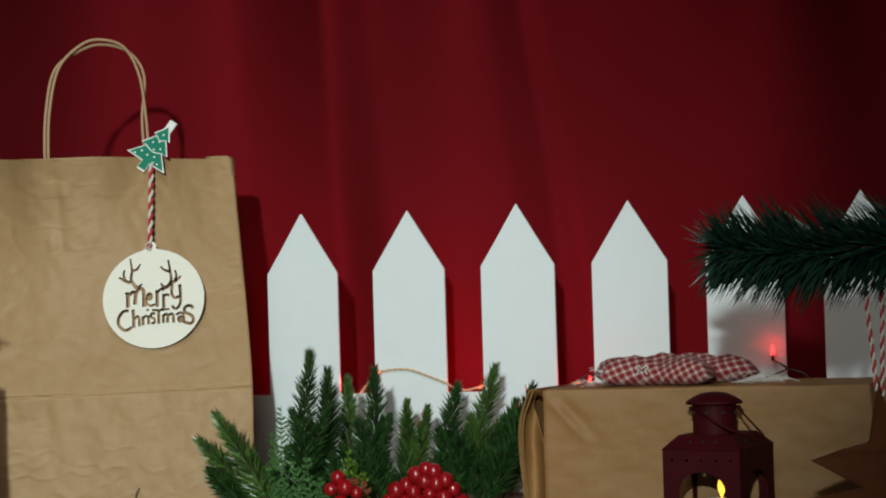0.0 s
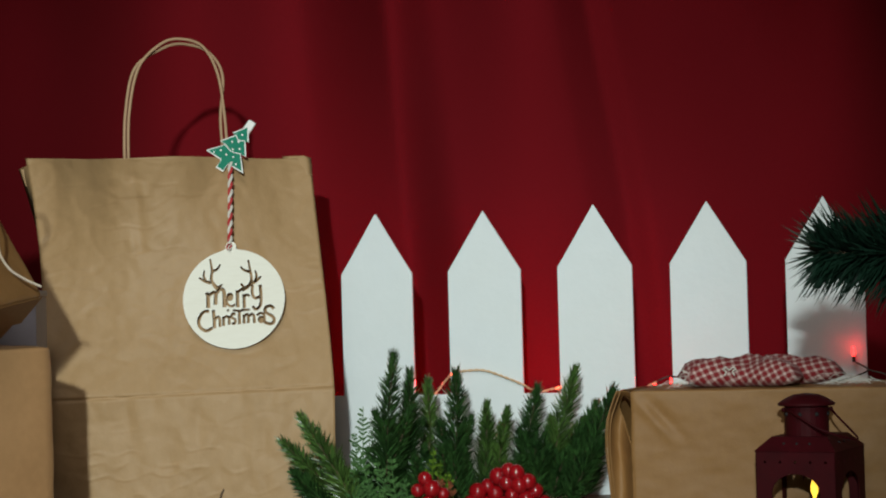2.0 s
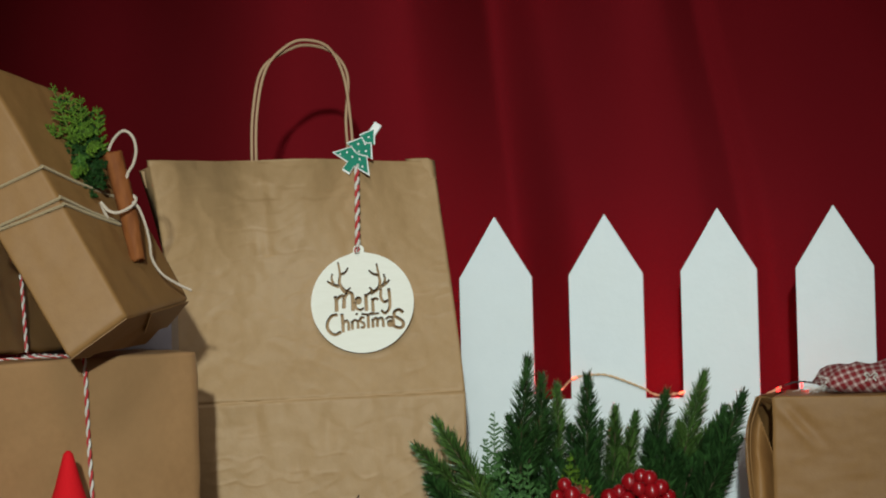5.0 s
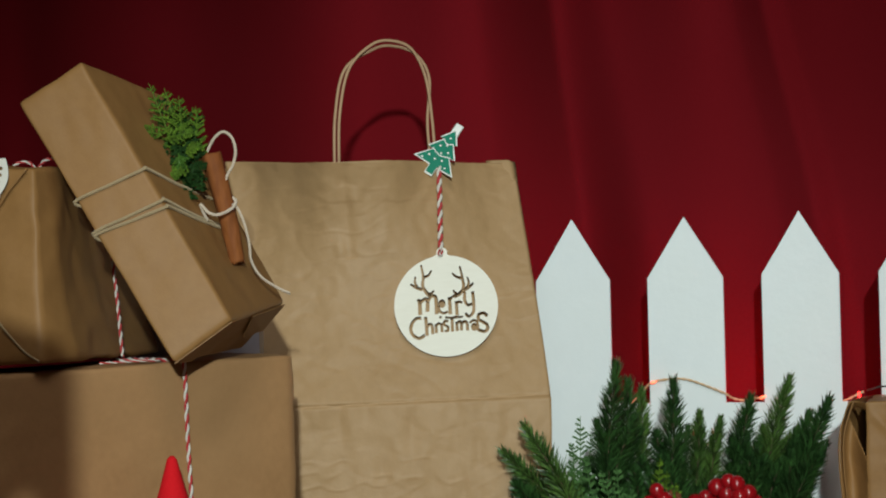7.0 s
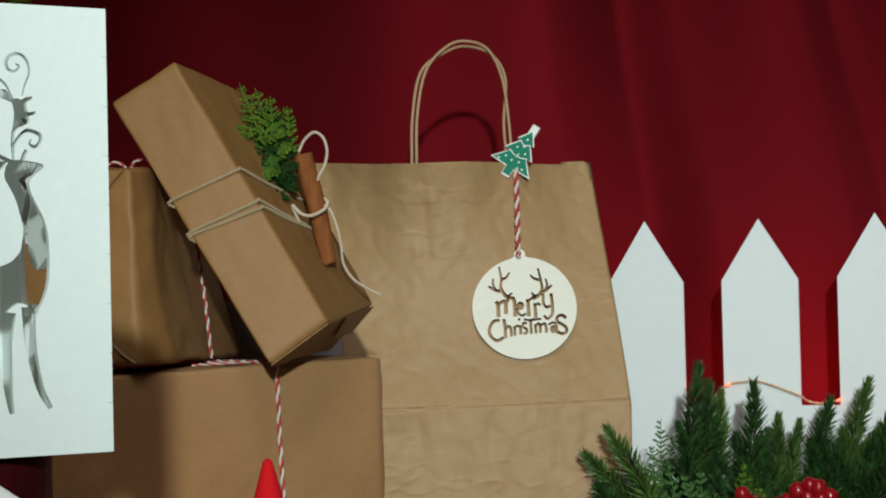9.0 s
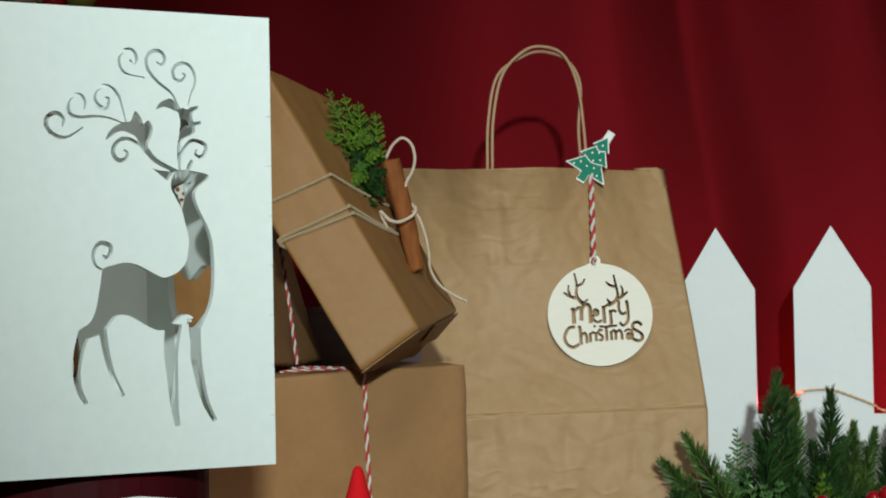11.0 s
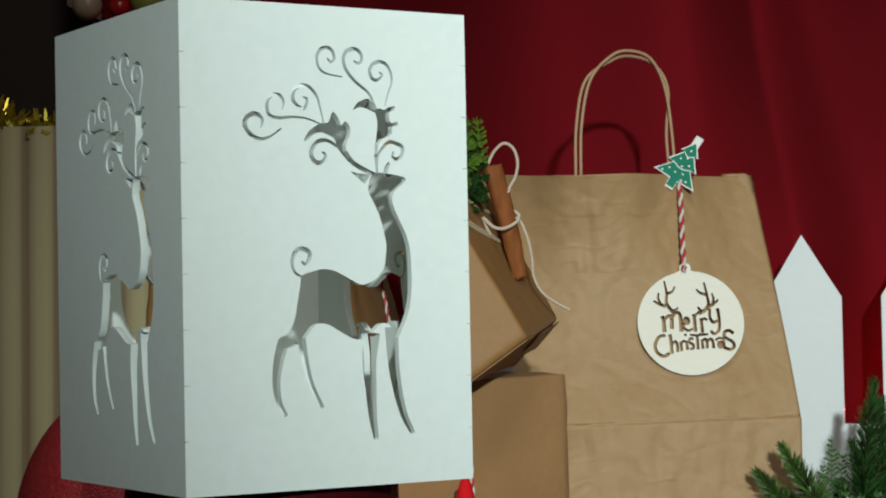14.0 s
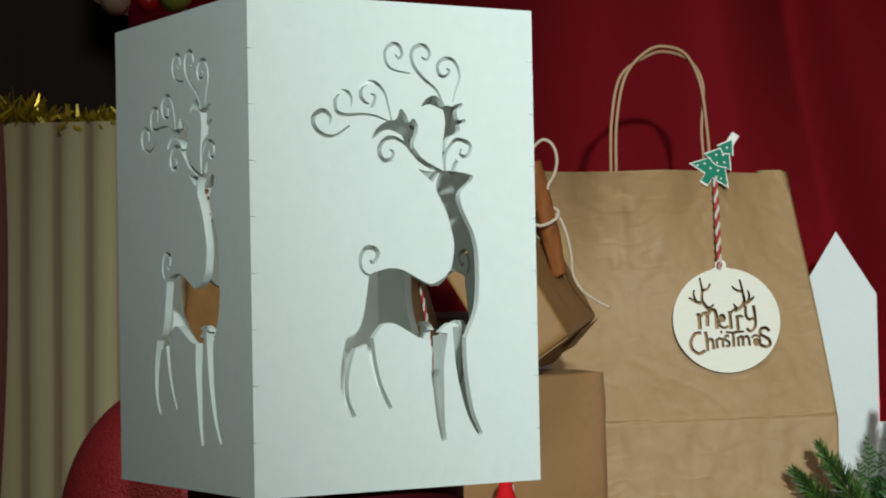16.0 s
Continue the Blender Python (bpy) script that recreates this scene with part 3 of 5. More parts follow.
def pierced(rim, cuts, thick, m):
    """A board with shapes cut through that may touch one another."""
    def solid(outlines, t, y):
        me = bpy.data.meshes.new("solid")
        bm = sheet(outlines, t, Matrix.Translation((0, y, 0)))
        bmesh.ops.recalc_face_normals(bm, faces=bm.faces)
        bm.to_mesh(me)
        bm.free()
        return me
    tool = bmesh.new()
    for group in cuts:
        tool.from_mesh(solid(group, thick + 0.004, -0.002))
    me = bpy.data.meshes.new("tool")
    tool.to_mesh(me)
    tool.free()
    knife, board = new("knife", me), new("board", solid([rim], thick, 0.0))
    cut = board.modifiers.new("cut", "BOOLEAN")
    cut.object, cut.operation, cut.solver, cut.use_self = knife, "DIFFERENCE", "EXACT", True
    out = bpy.data.meshes.new_from_object(board.evaluated_get(bpy.context.evaluated_depsgraph_get()))
    bpy.data.objects.remove(board)
    bpy.data.objects.remove(knife)
    bm = bmesh.new()
    bm.from_mesh(out)
    bm.transform(m)
    return bm


def make_tag():
    r = 0.0516
    tag = thing("gift_tag", (-0.2935, 2.098, 0.166), "round white wooden gift tag with cut-out antlers and lettering", "gift tag")
    cuts = [[ring2d(-0.004, r + 0.0035, 0.0018, 16)]]

    def pen(w0, w1, *pts):
        """One cut stroke, in hundredths of the radius from the middle."""
        cuts.append([stroke([(x * 0.01 * r, z * 0.01 * r) for x, z in pts], w0 * 0.0128 * r, w1 * 0.0128 * r)])

    def bowl(x, z, rx, rz):
        cuts.append([[((x + rx * math.cos(q * math.pi / 9)) * 0.01 * r, (z + rz * math.sin(q * math.pi / 9)) * 0.01 * r) for q in range(18)]])
    # antlers
    pen(6.5, 3, (-31, 19), (-40, 29), (-45, 40), (-44, 57), (-48, 81))
    pen(5, 2.5, (-44, 56), (-34, 60), (-28, 70))
    pen(6, 3, (-46, 32), (-58, 36), (-69, 43))
    pen(4.5, 2.5, (-56, 36), (-60, 47), (-59, 58))
    pen(4.5, 2.5, (-34, 23), (-28, 25), (-23, 30))
    pen(6.5, 3, (15, 18), (28, 25), (34, 37), (32, 53), (27, 78))
    pen(5, 2.5, (31, 54), (19, 58), (12, 65))
    pen(6, 3, (32, 29), (45, 37), (53, 45))
    pen(4.5, 2.5, (41, 35), (44, 46), (41, 57))
    pen(4.5, 2.5, (21, 22), (16, 27), (14, 31))
    # merry
    pen(5.5, 6, (-54, 13), (-51, 5), (-50, -18))
    pen(5, 6, (-50, 6), (-41, 13), (-36, 10), (-36, -12))
    pen(5, 6, (-36, 8), (-28, 19), (-20, 15), (-18, -17))
    bowl(-8, 4, 7, 8.5)
    pen(4.5, 3.5, (-15, 0), (-12, -11), (-4, -15), (3, -11))
    pen(5, 5.5, (6, 17), (7, 5), (8, -17))
    pen(4.5, 3, (7, 12), (13, 18), (20, 20))
    pen(4.5, 5, (19, 9), (20, 0), (21, -19))
    pen(4, 4, (20, 3), (25, 8), (31, 5))
    pen(4.5, 4.5, (36, 27), (36, 10), (42, 1), (50, 4))
    pen(5, 4, (51, 28), (53, 9), (53, -10), (48, -19), (42, -21), (37, -15))
    pen(3.5, 3, (15, -22), (32, -22))
    # Christmas
    pen(5, 5, (-48, -24), (-60, -27), (-68, -42), (-65, -56), (-53, -64), (-41, -58))
    pen(5, 5, (-40, -22), (-38, -40), (-37, -59))
    pen(4, 4.5, (-37, -42), (-31, -36), (-27, -41), (-26, -56))
    pen(4, 4.5, (-20, -36), (-19, -54))
    pen(4, 3.5, (-20, -41), (-15, -35), (-11, -37))
    pen(4, 4.5, (-9, -34), (-8, -52))
    bowl(-11, -23, 2.6, 2.6)
    pen(4, 4, (4, -31), (-2, -30), (-4, -37), (3, -42), (3, -49), (-3, -50))
    pen(4.5, 4.5, (11, -25), (12, -51))
    pen(3.5, 3.5, (-2, -23), (11, -24), (28, -22))
    pen(4, 4.5, (20, -32), (21, -50))
    pen(4, 4.5, (20, -36), (26, -31), (29, -36), (29, -49))
    pen(4, 4.5, (29, -36), (36, -31), (40, -36), (41, -49))
    bowl(54, -42, 6.5, 8)
    pen(3.5, 4, (45, -34), (53, -29), (60, -34), (61, -50))
    pen(5, 5, (79, -21), (72, -15), (63, -18), (62, -27), (70, -32), (78, -38), (79, -47), (72, -51), (62, -48))
    rim = []
    for k in range(72):
        a = 2 * math.pi * k / 72
        rim.append((r * math.cos(a), r * math.sin(a)))
    k0 = [i for i, p in enumerate(rim) if p[1] > 0 and -0.0095 < p[0] < 0.0015]
    lug = [(-0.004 + 0.0055 * math.cos(a), r + 0.0028 + 0.0055 * math.sin(a)) for a in (radians(-20 + 220 * q / 14) for q in range(15))]
    rim = rim[:k0[0]] + lug + rim[k0[-1] + 1:]
    m = Matrix.Translation((-0.2969, 2.126, 0.2191)) @ Matrix.Rotation(radians(-13), 4, "X") @ Matrix.Rotation(radians(1.0), 4, "Y")
    disc = part("disc", pierced(rim, cuts, 0.003, m), PLY, tag)
    disc.data.materials.append(BURNT)
    ahead = m.to_3x3() @ Vector((0, -1, 0))
    for f in disc.data.polygons:
        if abs(f.normal.dot(ahead)) < 0.5:
            f.material_index = 1
    line = smooth_line([(-0.3009, 2.1385, 0.2746), (-0.3007, 2.146, 0.303), (-0.3005, 2.153, 0.332), (-0.3005, 2.159, 0.354), (-0.3005, 2.164, 0.364)], 8)
    twine(line, 0.0028, 0.0165, (TWINE_RED, TWINE_WHITE), tag, "twine", "red and white twisted cotton twine")
    loop = smooth_line([(-0.3009, 2.1385, 0.2756), (-0.3029, 2.1335, 0.2736), (-0.3024, 2.1335, 0.2701), (-0.3002, 2.1345, 0.2701), (-0.2996, 2.1365, 0.2741)], 6)
    twine(loop, 0.0014, 0.010, (TWINE_RED, TWINE_WHITE), tag, "knot")


make_tag()


def make_clip():
    clip = thing("tree_clothespin", (-0.3, 2.180, 0.35), "small clothespin with a green wooden fir tree with white dots", "clothespin")
    shape = [(0, 1), (0.2, 0.70), (0.12, 0.69), (0.33, 0.40), (0.2, 0.385), (0.47, 0.06), (0.09, 0.05), (0.09, -0.15), (-0.09, -0.15), (-0.09, 0.05), (-0.47, 0.06), (-0.2, 0.385), (-0.33, 0.40), (-0.12, 0.69), (-0.2, 0.70)]
    s = 0.0455

    def scaled(k):
        return [((x * 1.0 * (1 + k * 0.075)) * s, ((z - 0.42) * (1 + k * 0.042) + 0.42) * s) for x, z in shape]
    m = Matrix.Translation((-0.3076, 2.1605, 0.3590)) @ Matrix.Rotation(radians(-9), 4, "X") @ Matrix.Rotation(radians(34), 4, "Y")
    part("border", sheet([scaled(1.0)], 0.0025, m), PAINT_WHITE, clip, "white edged wooden board")
    part("tree", sheet([scaled(-0.6)], 0.0006, m @ Matrix.Translation((0, -0.0007, 0))), TREE_GREEN, clip, "green printed fir tree")
    for dx, dz in ((0.0, 0.78), (0.02, 0.60), (-0.12, 0.52), (0.14, 0.47), (0.0, 0.38), (-0.24, 0.22), (-0.06, 0.20), (0.12, 0.24), (0.28, 0.13), (-0.36, 0.10)):
        part("dot", sheet([ring2d(dx * s * 0.9, dz * s, 0.0010, 10)], 0.0003, m @ Matrix.Translation((0, -0.0011, 0))), PAINT_WHITE, clip)
    for dz, r0 in ((0.70, 0.13), (0.395, 0.23)):
        part("garland", sheet([stroke([(-r0 * s, dz * s), (0, (dz - 0.07) * s), (r0 * s, dz * s)], 0.0009, 0.0009)], 0.0003, m @ Matrix.Translation((0, -0.0011, 0))), PAINT_WHITE, clip)
    for dy, tilt in ((0.003, 0.0), (0.0085, 4.0)):
        bm = block(-0.0042, 0.0042, dy, dy + 0.004, -0.004, 0.0535)
        bmesh.ops.bevel(bm, geom=bm.edges[:], offset=0.0007, segments=1, affect="EDGES")
        bm.transform(m @ Matrix.Rotation(radians(tilt), 4, "X"))
        part("jaw", bm, PAINT_WHITE, clip, "white painted wooden jaw")
    line = [m @ Vector((0.005 * math.cos(a), 0.0075 + 0.0045 * math.sin(a), 0.012 + 0.0004 * a)) for a in (0.5 * k for k in range(26))]
    part("spring", tube(line, 0.0005, 5), DARK_CABLE, clip)


make_clip()


# ---- wrapped gifts ----
def make_lower_gift():
    g = thing("gift_box", (-0.6, 1.85, 0), "large flat pale kraft paper gift box tied with striped twine", "gift box", "wrapped gifts")
    a, b = Vector((-0.432, 1.862, 0)), Vector((-0.715, 1.600, 0))
    back = Vector((-0.50, 0.866, 0)) * 0.13
    za, zb = Vector((0, 0, 0.182)), Vector((0, 0, 0.1745))
    o = Vector((0, 0, 0))
    part("body", parcel([b, b + zb, b + back, b + back + zb, a, a + za, a + back, a + back + za], 40, 0.0018, 3.0, 3), KRAFT_PALE, g, smooth=True)
    n = Vector((0.69, -0.72, 0))

    def on_front(s, z, lift=0.0):
        return b.lerp(a, s) + n * lift + Vector((0, 0, z))
    s = 0.687
    line = smooth_line([on_front(s + 0.02, 0.0, 0.003), on_front(s + 0.012, 0.06, 0.0035), on_front(s + 0.004, 0.12, 0.0035), on_front(s, 0.176, 0.003), on_front(s, 0.1795, -0.002),
                        on_front(s, 0.1812, -0.05), on_front(s, 0.1805, -0.10)], 8)
    twine(line, 0.0019, 0.017, (TWINE_RED, TWINE_WHITE), g, "twine", "red and white twisted cotton twine")
    line = smooth_line([on_front(0.53, 0.1805, -0.030), on_front(0.58, 0.1808, -0.028), on_front(0.64, 0.1812, -0.025), on_front(0.70, 0.1815, -0.022)], 10)
    twine(line, 0.0010, 0.013, (TWINE_RED, TWINE_WHITE), g, "twine")


make_lower_gift()


def make_carton():
    o = thing("carton", (-0.538, 2.03, 0), "plain pale lilac carton standing behind the stacked gifts", "box")
    bm = block(-0.602, -0.4735, 2.001, 2.056, 0.0, 0.226)
    bmesh.ops.bevel(bm, geom=bm.edges[:], offset=0.0012, segments=2, affect="EDGES")
    part("box", bm, LILAC_CARD, o)
    bm = block(-0.603, -0.4725, 2.000, 2.057, 0.2264, 0.232)
    bmesh.ops.bevel(bm, geom=bm.edges[:], offset=0.001, segments=1, affect="EDGES")
    part("lid", bm, LILAC_CARD, o)


make_carton()


def make_upper_gift():
    g = thing("gift_box", (-0.66, 1.78, 0.182), "kraft paper gift with a white doily, on the large box", "gift box", "wrapped gifts")
    c0, c1 = Vector((-0.616, 1.672, 0.1830)), Vector((-0.627, 1.690, 0.3370))
    r0, r1 = Vector((-0.561, 1.955, 0.1835)), Vector((-0.606, 1.955, 0.343))
    l0, l1 = Vector((-0.775, 1.730, 0.1815)), Vector((-0.760, 1.740, 0.350))
    k0, k1 = Vector((-0.680, 1.990, 0.1835)), Vector((-0.695, 1.980, 0.350))
    bm = parcel([l0, l1, k0, k1, c0, c1, r0, r1], 40, 0.0036, 8.0, 4)
    # slack paper: the side bulges behind the front corner before it falls back
    nr = (r0 - c0).cross(c1 - c0).normalized()
    nr = nr if nr.x > 0 else -nr
    for v in bm.verts:
        s = (v.co.y - c0.y) / (r0.y - c0.y)
        if abs((v.co - c0).dot(nr)) < 0.008 + 0.02 * max(0.0, s) and 0 < s < 1:
            rise = min(1.0, s / 0.14) * (1 if s < 0.14 else (1 - s) / 0.86)
            up = (v.co.z - 0.183) / 0.155
            v.co += nr * (0.013 - 0.004 * up) * rise
    part("body", bm, KRAFT, g, smooth=True)

    def left(s, t, lift=0.002):
        n = (l0 - c0).cross(c1 - c0).normalized()
        n = n if n.y < 0 else -n
        return c0.lerp(l0, s).lerp(c1.lerp(l1, s), t) + n * lift

    def right(s, t, lift=0.003):
        n = (r0 - c0).cross(c1 - c0).normalized()
        n = n if n.x > 0 else -n
        return c0.lerp(r0, s).lerp(c1.lerp(r1, s), t) + n * lift
    # lace doily folded over the top edge
    bm = bmesh.new()
    rim, holes = [], []
    n = (l0 - c0).cross(c1 - c0).normalized()
    n = n if n.y < 0 else -n
    ex, ez = (c0 - l0).normalized(), (c1 - c0).normalized()
    mm = Matrix((( ex.x, -n.x, ez.x, 0), (ex.y, -n.y, ez.y, 0), (ex.z, -n.z, ez.z, 0), (0, 0, 0, 1)))
    mm.translation = left(0.575, 1.0, 0.0032)
    R = 0.062
    for k in range(60):
        a = math.pi + math.pi * k / 59
        rr = R * (1 + 0.05 * abs(math.sin(6.5 * a)))
        rim.append((rr * math.cos(a), rr * math.sin(a)))
    for ring, cnt, hr in ((0.93, 34, 0.0011), (0.83, 28, 0.0015), (0.72, 24, 0.0013), (0.60, 20, 0.0016), (0.47, 15, 0.0014), (0.33, 10, 0.0016)):
        for k in range(cnt):
            a = math.pi + math.pi * (k + 0.5) / cnt
            if R * ring * math.sin(a) < -0.003:
                hr2 = hr * (0.8 + 0.7 * abs(math.sin(7.3 * k + 11 * ring)))
                holes.append([(x * (1.25 if k % 3 else 0.9) + R * ring * math.cos(a), z + R * ring * math.sin(a)) for x, z in ring2d(0, 0, hr2, 8)])
    part("doily", sheet([rim] + holes, 0.0004, mm), LACE, g, "white paper lace doily with punched holes")
    crease = [left(0.010, 0.995, 0.0012), left(0.14, 0.86, 0.0022), left(0.235, 0.73, 0.0022), left(0.33, 0.60, 0.0012)]
    part("fold", tube(smooth_line(crease, 8), 0.0010, 6), KRAFT, g, "folded edge of the kraft wrapping", smooth=True)
    edge = [left(0.34, 0.35, 0.0022), left(0.235, 0.24, 0.0026), left(0.16, 0.15, 0.0026), left(0.08, 0.065, 0.0024), left(0.012, 0.015, 0.0016)]
    part("string", tube(smooth_line(edge, 8), 0.0009, 6), JUTE, g, "thin pale string", smooth=True)
    line = smooth_line([right(0.55, 0.0, 0.010), right(0.62, 0.3, 0.009), right(0.71, 0.6, 0.007), right(0.84, 0.96, 0.004), right(0.85, 1.01, -0.01)], 8)
    twine(line, 0.0017, 0.015, (TWINE_RED, TWINE_WHITE), g, "twine", "red and white twisted cotton twine")
    top = c1.lerp(l1, 0.15) + Vector((0.01, 0.08, 0.001))
    for dx, dz in ((0.015, 0.009), (-0.012, 0.007)):
        line = smooth_line([top, top + Vector((dx * 0.5, 0.0, dz)), top + Vector((dx * 1.3, -0.004, dz * 0.9)), top + Vector((dx * 1.7, 0, 0.001))], 6)
        twine(line, 0.0013, 0.010, (TWINE_RED, TWINE_WHITE), g, "bow")


make_upper_gift()


def make_leaning_gift():
    g = thing("leaning_gift", (-0.5, 1.74, 0.18), "long kraft paper gift tied with string, leaning on stacked boxes", "gift box", "wrapped gifts")
    A, B = Vector((-0.5940, 1.742, 0.4275)), Vector((-0.6455, 1.744, 0.3945))
    C, D = Vector((-0.4715, 1.708, 0.2130)), Vector((-0.5185, 1.702, 0.1800))
    A2, B2 = Vector((-0.5370, 1.865, 0.4085)), Vector((-0.608, 1.875, 0.3670))
    C2, D2 = Vector((-0.4390, 1.862, 0.2260)), Vector((-0.478, 1.858, 0.1880))
    part("body", parcel([D, B, D2, B2, C, A, C2, A2], 44, 0.0016, 5.0, 7), KRAFT, g, smooth=True)
    # folded paper at the lower end: a narrow turned-down strip, and a loose triangle behind it
    e = (C - A).normalized()

    def paper(points, label=""):
        bm = bmesh.new()
        vs = [bm.verts.new(q) for q in points] + [bm.verts.new(q - e * 0.0007) for q in points]
        n = len(points)
        bm.faces.new(vs[:n])
        bm.faces.new(vs[n:][::-1])
        for i in range(n):
            bm.faces.new((vs[i], vs[n + i], vs[n + (i + 1) % n], vs[(i + 1) % n]))
        part("end_flap", bm, KRAFT, g, label)
    paper([C.lerp(D, 0.02) + e * 0.0004, D.lerp(C, 0.02) + e * 0.0004, D.lerp(D2, 0.24) + e * 0.0012, D.lerp(D2, 0.30).lerp(C.lerp(C2, 0.30), 0.5) + e * 0.0014, C.lerp(C2, 0.12) + e * 0.0008], "turned-down end of the wrapping")
    paper([C.lerp(C2, 0.34) + e * 0.0020, C2.lerp(C, 0.03) + e * 0.0012, D2.lerp(C2, 0.45) + e * 0.0030, D.lerp(D2, 0.66).lerp(C.lerp(C2, 0.66), 0.45) + e * 0.0036], "folded triangular end of the wrapping")

    nf = (B - A).cross(C - A).normalized()
    nf = nf if nf.y < 0 else -nf
    ns = (A2 - A).cross(C - A).normalized()
    ns = ns if ns.x > 0 else -ns

    def front(s, t, lift=0.0015):
        return A.lerp(C, t).lerp(B.lerp(D, t), s) + nf * lift

    def side(s, t, lift=0.0015):
        return A.lerp(C, t).lerp(A2.lerp(C2, t), s) + ns * lift
    for t0, t1, t2 in ((0.385, 0.425, 0.47), (0.505, 0.545, 0.60), (0.515, 0.570, 0.615)):
        line = smooth_line([front(1.0, t0 + 0.02, -0.004), front(1.0, t0, 0.0015), front(0.5, (t0 + t1) / 2, 0.0012), front(0.02, t1, 0.0014), side(0.02, t1, 0.0014), side(0.35, t2, 0.001), side(0.8, t2 + 0.05, 0.001)], 7)
        twine(line, 0.0014, 0.006, (JUTE, JUTE), g, "string", "natural cotton string")
    loop = smooth_line([side(0.45, 0.62, 0.002), (-0.503, 1.784, 0.3095), (-0.495, 1.776, 0.3020), (-0.4865, 1.774, 0.3005), (-0.4765, 1.779, 0.3055), (-0.4740, 1.788, 0.3115), (-0.4775, 1.797, 0.3155)], 8)
    twine(loop, 0.0014, 0.0050, (CREAM_STRING, CREAM_STRING), g, "bow", "white string bow")
    loop = smooth_line([(-0.4985, 1.797, 0.353), (-0.4925, 1.797, 0.3645), (-0.4845, 1.796, 0.3705), (-0.4770, 1.795, 0.3655), (-0.4740, 1.794, 0.354), (-0.4765, 1.793, 0.342), (-0.4815, 1.792, 0.333), (-0.4850, 1.797, 0.318)], 8)
    twine(loop, 0.0013, 0.0050, (CREAM_STRING, CREAM_STRING), g, "bow")
    loop = smooth_line([(-0.4765, 1.785, 0.3095), (-0.4720, 1.788, 0.3045), (-0.4670, 1.790, 0.291), (-0.4640, 1.793, 0.275), (-0.4630, 1.797, 0.262), (-0.4560, 1.804, 0.249), (-0.4440, 1.812, 0.240), (-0.4325, 1.818, 0.234)], 8)
    twine(loop, 0.0012, 0.0050, (CREAM_STRING, CREAM_STRING), g, "string_end")


make_leaning_gift()


def make_cinnamon():
    """A rolled quill of bark: a spiral wall, open at both ends."""
    c = thing("cinnamon_stick", (-0.478, 1.805, 0.255), "reddish brown cinnamon stick tied to the gift", "cinnamon stick")
    a, b = Vector((-0.4955, 1.798, 0.3515)), Vector((-0.4745, 1.792, 0.2600))
    d = (b - a).normalized()
    s = d.orthogonal().normalized()
    u = d.cross(s)
    for k, (ph, off) in enumerate(((3.0, s * 0.0002), (4.6, s * 0.0010))):
        bm = bmesh.new()
        rows = []
        for i in range(41):
            t = i / 40
            p = a.lerp(b, t) + off + Vector((0.0016 * math.sin(math.pi * t), 0, 0))
            row = []
            for q in range(29):
                ang = ph + q / 28 * 5.4
                r = (0.0092 if k == 0 else 0.0060) * (1 - 0.22 * t * t) - 0.0020 * q / 28
                r += 0.0007 * noise.noise(Vector((i * 0.16, q * 0.35, k * 5))) + 0.0004 * noise.noise(Vector((i * 0.6, q * 0.9, k * 5 + 2)))
                ragged = 0.0035 * noise.noise(Vector((q * 0.45, k * 3, 1 if i < 20 else 7))) * (1 if i in (0, 40) else 0)
                row.append(bm.verts.new(p + d * ragged + r * (math.cos(ang) * s + math.sin(ang) * u)))
            rows.append(row)
        for r0, r1 in zip(rows, rows[1:]):
            for q in range(28):
                bm.faces.new((r0[q], r0[q + 1], r1[q + 1], r1[q]))
        ob = part("quill", bm, CINNAMON, c, smooth=True)
        so = ob.modifiers.new("bark", "SOLIDIFY")
        so.thickness = 0.0010


make_cinnamon()


